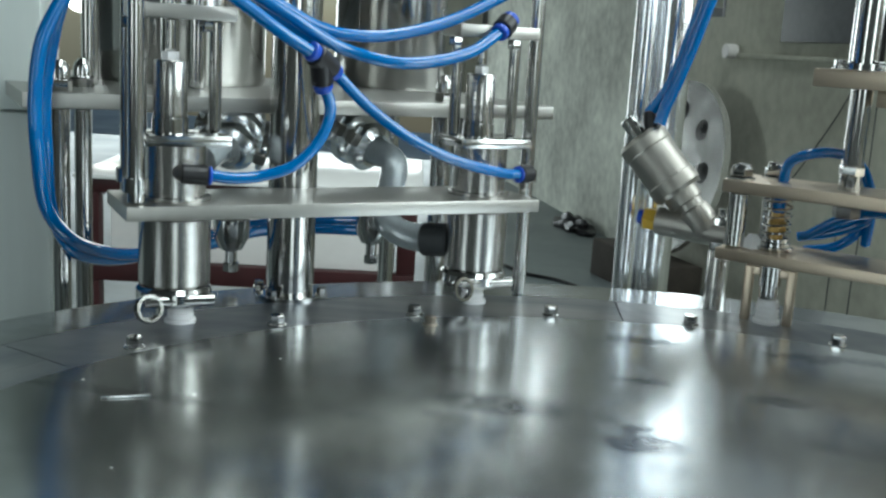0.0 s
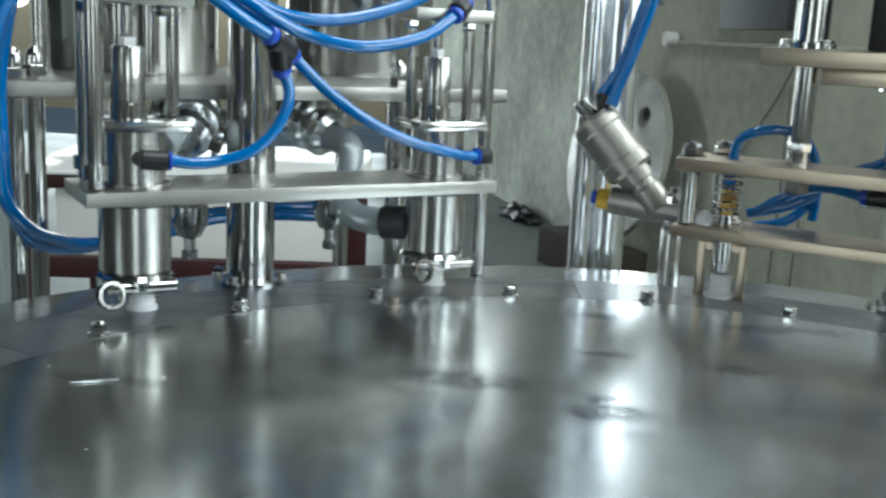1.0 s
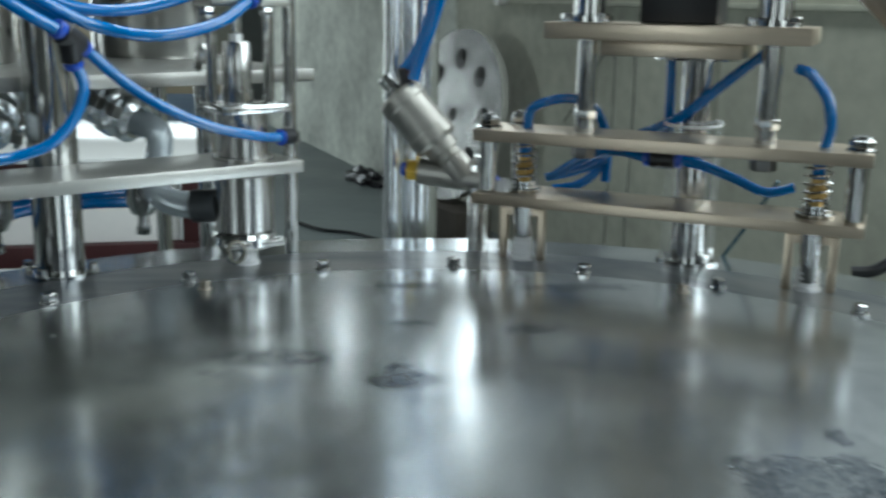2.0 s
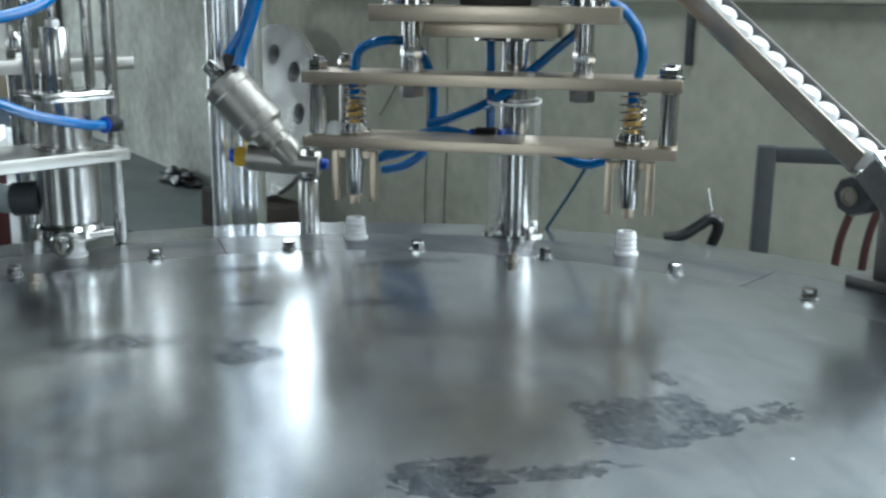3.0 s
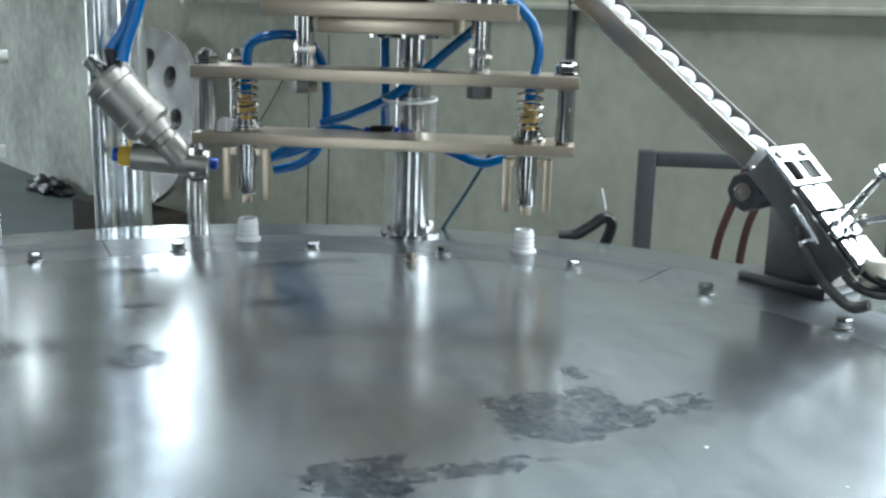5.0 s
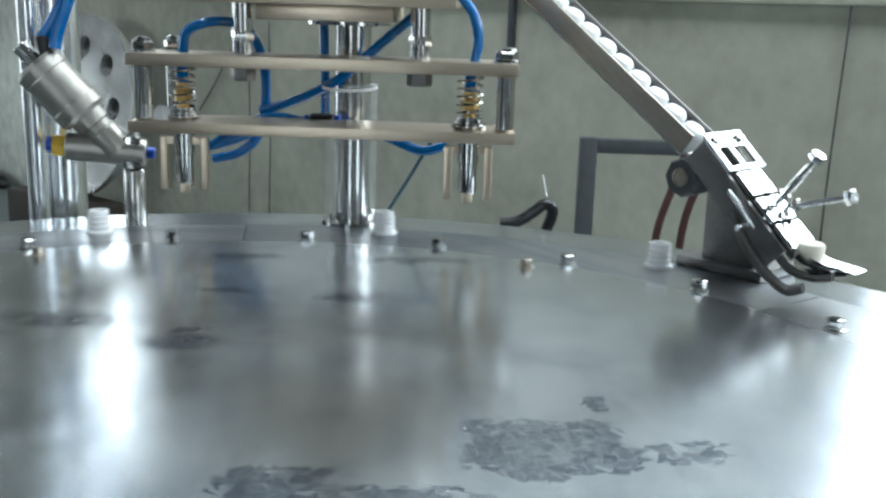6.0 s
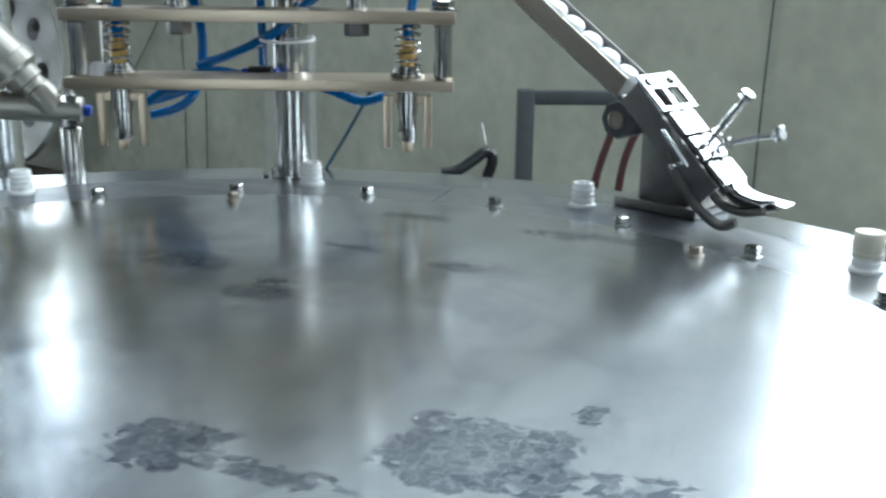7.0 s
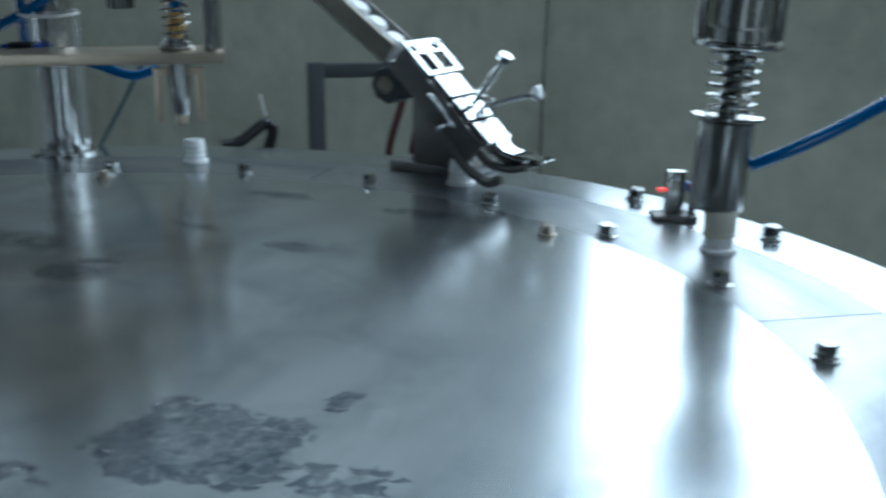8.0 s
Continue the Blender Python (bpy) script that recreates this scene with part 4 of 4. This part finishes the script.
SLOPE = CHUTE @ place(-0.051, 0, 0.1134) @ rot("Z", -1.2) @ rot("Y", 33)
chute = thing("cap_chute", "sloping steel chute full of white caps with a release gate", "chute", SLOPE)
part("channel_floor", box(-0.62, 0.005, -0.0118, 0.0118, -0.0205, -0.0185, None, 0.0005), SATIN, chute)
part("near_side", box(-0.62, 0.005, -0.0140, -0.0120, -0.0180, 0.0002, None, 0.0007), DULLPLATE, chute)
part("far_side", box(-0.62, 0.005, 0.0120, 0.0140, -0.0205, 0.0015, None, 0.0007), DARKSTEEL, chute)
cap_lie = lathe([(0.0, -0.018), (0.0098, -0.018), (0.0104, -0.015), (0.0104, -0.006), (0.0098, -0.002), (0.0075, 0.0005), (0, 0.0015)], None, 24)
cap_me = put("screw_cap", cap_lie, WHITE)
for k in range(26):
    c = new("screw_cap", cap_me)
    c.matrix_world = SLOPE @ place(-0.004 - 0.0222 * k, 0, 0)
    tagged(c, "white plastic screw cap lying in the sloping chute", "cap", "caps in the chute")

HEAD = CHUTE @ place(-0.036, 0, 0.112) @ rot("Y", 43)
gate = thing("chute_gate", "bright steel release gate with adjusting screws at the chute's end", "chute gate", HEAD)
gp = bmesh.new()
for y0, y1 in ((-0.020, -0.014), (0.000, 0.006), (0.023, 0.030)):
    box(0.014, 0.032, y0, y1, 0.0, 0.003, None, 0.0006, gp)
box(0.0, 0.014, -0.020, 0.030, 0.0, 0.003, None, 0.0006, gp)
box(0.032, 0.036, -0.020, 0.030, 0.0, 0.003, None, 0.0006, gp)
part("slotted_plate", gp, ZINC, gate, "bright slotted cover plate")
for y in (-0.011, 0.021):
    part("screw", lathe([(0, 0.003), (0.0042, 0.003), (0.0042, 0.0055), (0.002, 0.0055), (0.002, 0.004), (0, 0.004)], place(0.007, y, 0), 20), STEEL, gate)
for i in range(3):
    for y in (-0.010, 0.0085):
        part("clip_block", box(0.039 + 0.0245 * i, 0.0610 + 0.0245 * i, y - 0.0080, y + 0.0080, 0.001, 0.005, None, 0.002), CHROME, gate)
for y in (-0.0185, 0.0185):
    part("side_rail", box(0.004, 0.108, y - 0.0022, y + 0.0022, -0.022, -0.001, None, 0.001), DARKSTEEL, gate)
part("bed", box(0.0, 0.095, -0.016, 0.016, -0.022, -0.018, None, 0.001), SATIN, gate)
hook = [(0.060, -0.021, -0.018), (0.100, -0.021, -0.024), (0.128, -0.020, -0.020), (0.136, -0.018, -0.008)]
part("hook_arm", hose(hook, 0.0040, 10), DARKSTEEL, gate)
for y in (-0.011, 0.011):
    part("holding_finger", hose([(0.085, y, -0.010), (0.115, y, -0.012), (0.132, y, -0.002), (0.142, y, 0.012)], 0.0035, 8), DARKSTEEL, gate)
flap = bmesh.new()
prof = [(0.108, 0.0058), (0.114, 0.0030), (0.120, 0.0040), (0.128, 0.0085), (0.138, 0.0160), (0.149, 0.0245)]
rows_f = [[flap.verts.new((x, y, z + dz)) for y, dz in ((-0.009, 0), (0.009, 0), (0.009, 0.0012), (-0.009, 0.0012))] for x, z in prof]
for a, b in zip(rows_f, rows_f[1:]):
    for k in range(4):
        flap.faces.new((a[k], a[(k + 1) % 4], b[(k + 1) % 4], b[k]))
flap.faces.new(rows_f[0][::-1]), flap.faces.new(rows_f[-1])
part("flap", flap, CHROME, gate, "bright bent spring flap")
# pad added to block the flap's glare, widening the dark fingers
pad = bmesh.new()
rows_p = [[pad.verts.new((x, y, z + dz)) for y, dz in ((-0.0135, -0.0045), (0.0135, -0.0045), (0.0135, -0.0012), (-0.0135, -0.0012))] for x, z in prof[1:5]]
for a, b in zip(rows_p, rows_p[1:]):
    for k in range(4):
        pad.faces.new((a[k], a[(k + 1) % 4], b[(k + 1) % 4], b[k]))
pad.faces.new(rows_p[0][::-1]), pad.faces.new(rows_p[-1])
part("glare_pad", pad, BLACK, gate, "added black pad under the flap, blocks its glare on the table")
for (a, b) in (((0.071, 0.004, 0.0052), (0.066, 0.004, 0.0480)), ((0.0760, 0.012, 0.0052), (0.1000, 0.012, 0.0460))):
    s = part("adjusting_screw", bar(a, b, 0.0024), STEEL, gate)
    part("screw_head", hexagon(0.0062, 0, 0.006, aim(b, (2 * b[0] - a[0], 2 * b[1] - a[1], 2 * b[2] - a[2]))), ZINC, s)
    part("lock_nut", hexagon(0.0050, 0.006, 0.010, aim(a, b)), STEEL, s)
part("thread", spring(0.0028, 0.0006, 0.011, 0.036, 12, aim((0.071, 0.004, 0.0052), (0.066, 0.004, 0.0480))), STEEL, gate)
part("pin", bar((0.075, -0.034, -0.014), (0.075, 0.0, -0.010), 0.0022), ZINC, gate)
part("spring_rod", bar((0.048, -0.028, -0.004), (0.090, -0.016, -0.012), 0.0020), ZINC, gate)
part("bracket", box(-0.052, -0.004, 0.020, 0.028, 0.008, 0.075, HEAD.inverted() @ CHUTE, 0.002), DARKSTEEL, gate)
part("bracket_foot", box(-0.072, 0.006, 0.014, 0.070, 0.0, 0.0085, HEAD.inverted() @ CHUTE, 0.0015), DARKSTEEL, gate)
part("pivot_block", lathe([(0, -0.014), (0.0145, -0.014), (0.0160, -0.011), (0.0160, 0.011), (0.0145, 0.014), (0, 0.014)], HEAD.inverted() @ CHUTE @ place(-0.052, -0.004, 0.078) @ rot("X", 90), 8), GREYTUBE, gate)
part("pivot_ring", lathe([(0, 0.0142), (0.0072, 0.0142), (0.0075, 0.0155), (0.0060, 0.0162), (0.0055, 0.0150), (0, 0.0150)], HEAD.inverted() @ CHUTE @ place(-0.052, -0.004, 0.078) @ rot("X", 90), 16), DULLPLATE, gate, "worn bronze pivot bush")

# ---- the tightening head ----
a = math.radians(-7.65)
TIGHT = frame_of((SPOUT_R * math.cos(a), SPOUT_R * math.sin(a), 0), (0.82, -0.57)) @ place(0.0015, 0, 0) @ rot("Y", 3)
tight = thing("tightening_head", "sprung cap tightening head of turned steel", "capping head", TIGHT)
part("chuck", lathe([(0, 0.0345), (0.0114, 0.0345), (0.0114, 0.0268), (0.0165, 0.0268), (0.0178, 0.029), (0.0178, 0.083), (0.0165, 0.0845), (0, 0.0845)], None, 48), SATIN, tight)
part("chuck_disc", lathe([(0, 0.0846), (0.0205, 0.0846), (0.0228, 0.0862), (0.0228, 0.0880), (0.0200, 0.0888), (0, 0.0888)], None, 48), STEEL, tight)
part("spring", spring(0.0150, 0.0013, 0.0892, 0.1298, 6, None), STEEL, tight)
part("spindle", rod(0.0072, 0.0886, 0.34, None, 32), STEEL, tight)
part("spring_plate", lathe([(0.0073, 0.1302), (0.0270, 0.1302), (0.0278, 0.1312), (0.0278, 0.1330), (0.0073, 0.1336)], None, 40), STEEL, tight)
part("sleeve", lathe([(0.0074, 0.1338), (0.0185, 0.1338), (0.0185, 0.1420), (0.0176, 0.1426), (0.0176, 0.1680), (0.0074, 0.1680)], None, 40), SATIN, tight)
for dx in (-0.0235, 0.0235):
    part("drive_pin", rod(0.0045, 0.1337, 0.168, place(dx, 0, 0)), STEEL, tight)
part("crosshead", box(-0.036, 0.036, -0.02, 0.02, 0.1682, 0.190, None, 0.003), SATIN, tight)
part("motor", rod(0.03, 0.3401, 0.45, None, 40), DARKSTEEL, tight)
arm = thing("head_support", "polished post and arm carrying the tightening head", "machine stand", TIGHT)
part("post", rod(0.016, -0.01, 0.36, place(0.16, 0.02, 0)), STEEL, arm)
part("arm", box(-0.03, 0.18, -0.02, 0.04, 0.30, 0.318, None, 0.002), PLATE, arm)
tube("air_tube", [(0.0178, -0.004, 0.0565), (0.040, -0.01, 0.069), (0.075, -0.014, 0.091), (0.12, -0.016, 0.125), (0.16, -0.016, 0.18)], 0.0042, TIGHT, BLUE)

sens = thing("proximity_sensor", "small steel sensor block with red light and blue plug", "sensor", place(0.514, 0.0, 0) @ rot("Z", -35))
part("foot", box(-0.016, 0.016, -0.010, 0.010, 0, 0.004, None, 0.001), DARKSTEEL, sens)
part("block", box(-0.007, 0.006, -0.006, 0.006, 0.004, 0.036, None, 0.0015), STEEL, sens)
part("lamp", box(-0.0125, -0.0072, -0.003, 0.002, 0.0205, 0.0225, None, 0.0005), RED, sens, "red indicator light")
part("plug", box(0.008, 0.018, -0.005, 0.005, 0.020, 0.027, None, 0.001), COLLAR, sens, "blue plug")
part("plug_arm", box(0.0102, 0.0152, -0.003, 0.003, 0.004, 0.0199, None, 0.0006), DARKSTEEL, sens)

# ---- things round the machine ----
fr = thing("pipe_frame", "dark grey square-tube frame by the wall", "metal frame", frame_of((0.954, 1.398, 0), (0.927, -0.375)))
part("upright", box(0.0, 0.034, -0.017, 0.017, -0.8, -0.050, None, 0.003), GREYTUBE, fr)
part("top_tube", box(0.0345, 0.30, -0.015, 0.015, -0.080, -0.052, None, 0.003), GREYTUBE, fr)
CAB = frame_of((0.954, 1.398, 0), (0.927, -0.375))
for x0, x1 in ((0.165, 0.205), (0.215, 0.30)):
    tube("red_cable", [(x1, -0.04, -0.07), (x0 + 0.02, -0.05, -0.13), (x0 - 0.01, -0.05, -0.26), (x0, -0.05, -0.5), (x0, -0.05, -0.79)], 0.008, CAB, "dull red cable hanging from the frame", CABLE, "red cables")
clip = thing("strap_loop", "black rubber strap loop hooked behind the table", "strap", CAPF)
part("strap", hose([(0.283, 0.12, -0.009), (0.300, 0.12, -0.006), (0.315, 0.12, 0.004), (0.326, 0.12, 0.012), (0.3335, 0.12, 0.010), (0.334, 0.12, 0.001), (0.329, 0.12, -0.014)], 0.0058, 10), BLACK, clip)
part("wire_end", bar((0.328, 0.12, 0.020), (0.323, 0.12, 0.042), 0.0008, 8), WHITE, clip)

bench = thing("service_bench", "white panel bench with a maroon steel frame", "bench", frame_of((-1.18, 1.56, 0), (0.978, 0.21)))
part("panel", box(0.06, 0.655, 0.0, 0.03, -0.270, -0.130, None, 0.002), CREAM, bench)
part("bottom_rail", box(0.0, 0.70, -0.02, 0.02, -0.315, -0.2715, None, 0.003), MAROON, bench)
part("top_rail", box(0.0, 0.70, -0.02, 0.02, -0.1285, -0.100, None, 0.003), MAROON, bench)
for x in (0.0, 0.66):
    part("leg", box(x, x + 0.04, -0.0195, 0.0205, -0.8, -0.3155, None, 0.003), MAROON, bench)
    part("leg", box(x, x + 0.04, 0.5, 0.54, -0.8, -0.1, None, 0.003), MAROON, bench)
    part("post", box(x, x + 0.04, -0.0195, 0.0205, -0.271, -0.129, None, 0.003), MAROON, bench)
    part("side_rail", box(x, x + 0.04, 0.021, 0.4995, -0.14, -0.1, None, 0.003), MAROON, bench)
part("top", box(-0.01, 0.71, -0.03, 0.56, -0.0995, -0.090, None, 0.003), GLOSSWHITE, bench)

screen = thing("steel_cabinet", "pale green-grey metal cabinet wall beside the machine", "cabinet", frame_of((-0.56, 0.414, 0), (0.978, 0.19)))
part("side", box(-0.55, 0.0, 0.0, 0.05, -0.78, 0.136, None, 0.006), SHEET, screen)
part("upper_side", box(-0.55, -0.006, 0.004, 0.05, 0.1365, 1.0, None, 0.006), SHEET, screen)
part("plinth", box(-0.54, -0.01, 0.008, 0.045, -0.8, -0.7805, None, 0.002), DARKSTEEL, screen)

lamp = thing("hall_lamp", "bright bare bulb hanging in the hall", "lamp", place(-2.20, 3.36, 0.30))
part("bulb", lathe([(0, -0.055), (0.02, -0.052), (0.042, -0.036), (0.053, -0.008), (0.048, 0.022), (0.030, 0.05), (0.018, 0.07), (0, 0.07)], None, 28), BULB, lamp, "glowing bulb")
part("holder", rod(0.02, 0.071, 0.13), BLACK, lamp)
part("cord", rod(0.004, 0.1302, CEIL_Z - 0.30, None, 8), BLACK, lamp)

junk = thing("cloth_heap", "dark rag heap on the floor by the wall", "rags", EAST @ place(2.95, -0.12, FLOOR_Z))
bm = bmesh.new()
bmesh.ops.create_icosphere(bm, subdivisions=4, radius=1)
for v in bm.verts:
    v.co = Vector((v.co.x * 0.24, v.co.y * 0.08, max(0, v.co.z) * 0.07)) * (1 + 0.5 * noise.noise(v.co * 2.3))
    v.co.z = max(0, v.co.z)
part("rag", bm, BLACK, junk)
tube("floor_cable", [(-0.62, 4.35, FLOOR_Z + 0.008), (-0.5, 4.2, FLOOR_Z + 0.008), (-0.35, 4.13, FLOOR_Z + 0.008), (-0.15, 3.95, FLOOR_Z + 0.008), (0.2, 3.8, FLOOR_Z + 0.008)], 0.008, Matrix(), "black cable lying on the floor", BLACK, "")

# ---- what moves ----
TURN = [(0.0, 0), (4.7, 0), (5.15, 0), (5.4, -3.4), (5.6, -8.8), (5.8, -14.85), (6.0, -21.1), (6.25, -28.6), (6.5, -35.9), (6.6, -39.0), (6.7, -41.1), (6.8, -41.6),
        (6.9, -46.0), (7.0, -49.5), (7.1, -52.3), (7.25, -55.4), (7.5, -58.2), (7.75, -60.2), (8.0, -61.2)]


def turned(t):
    for (t0, a0), (t1, a1) in zip(TURN, TURN[1:]):
        if t0 <= t <= t1:
            return a0 + (a1 - a0) * (t - t0) / (t1 - t0)
    return TURN[-1][1]


def motions():
    walk(turntable, [(t, pose(0, 0, 0, 0, 0, a)) for t, a in TURN])
    times = [0.0, 5.15] + [round(5.2 + 0.1 * i, 2) for i in range(29)]
    for ob, a0 in zip(spouts, STATIONS):
        rows = []
        for t in times:
            a = radians(a0 + turned(t))
            rows.append((t, pose(SPOUT_R * math.cos(a), SPOUT_R * math.sin(a), 0, 0, 0, turned(t))))
        walk(ob, rows)
    # the capping head lifts off the spouts
    lift = [(0.0, -0.0405), (2.25, -0.0405), (2.5, -0.032), (2.75, -0.014), (3.0, -0.0045), (3.2, -0.0035), (8.0, -0.0035)]
    walk(head, [(t, place(0, 0, z) @ CAPF) for t, z in lift])
    # one cap waits in the gate, then rides on its spout
    rest = HEAD @ place(0.122, 0, -0.004) @ rot("Y", -40)
    rows = [(0.0, rest), (6.3, rest)]
    for t in times:
        if t >= 6.4:
            a = radians(STATIONS[3] + turned(t))
            rows.append((t, pose(SPOUT_R * math.cos(a), SPOUT_R * math.sin(a), 0.0105, 0, 0, turned(t))))
    walk(cap_ride, rows)


motions()
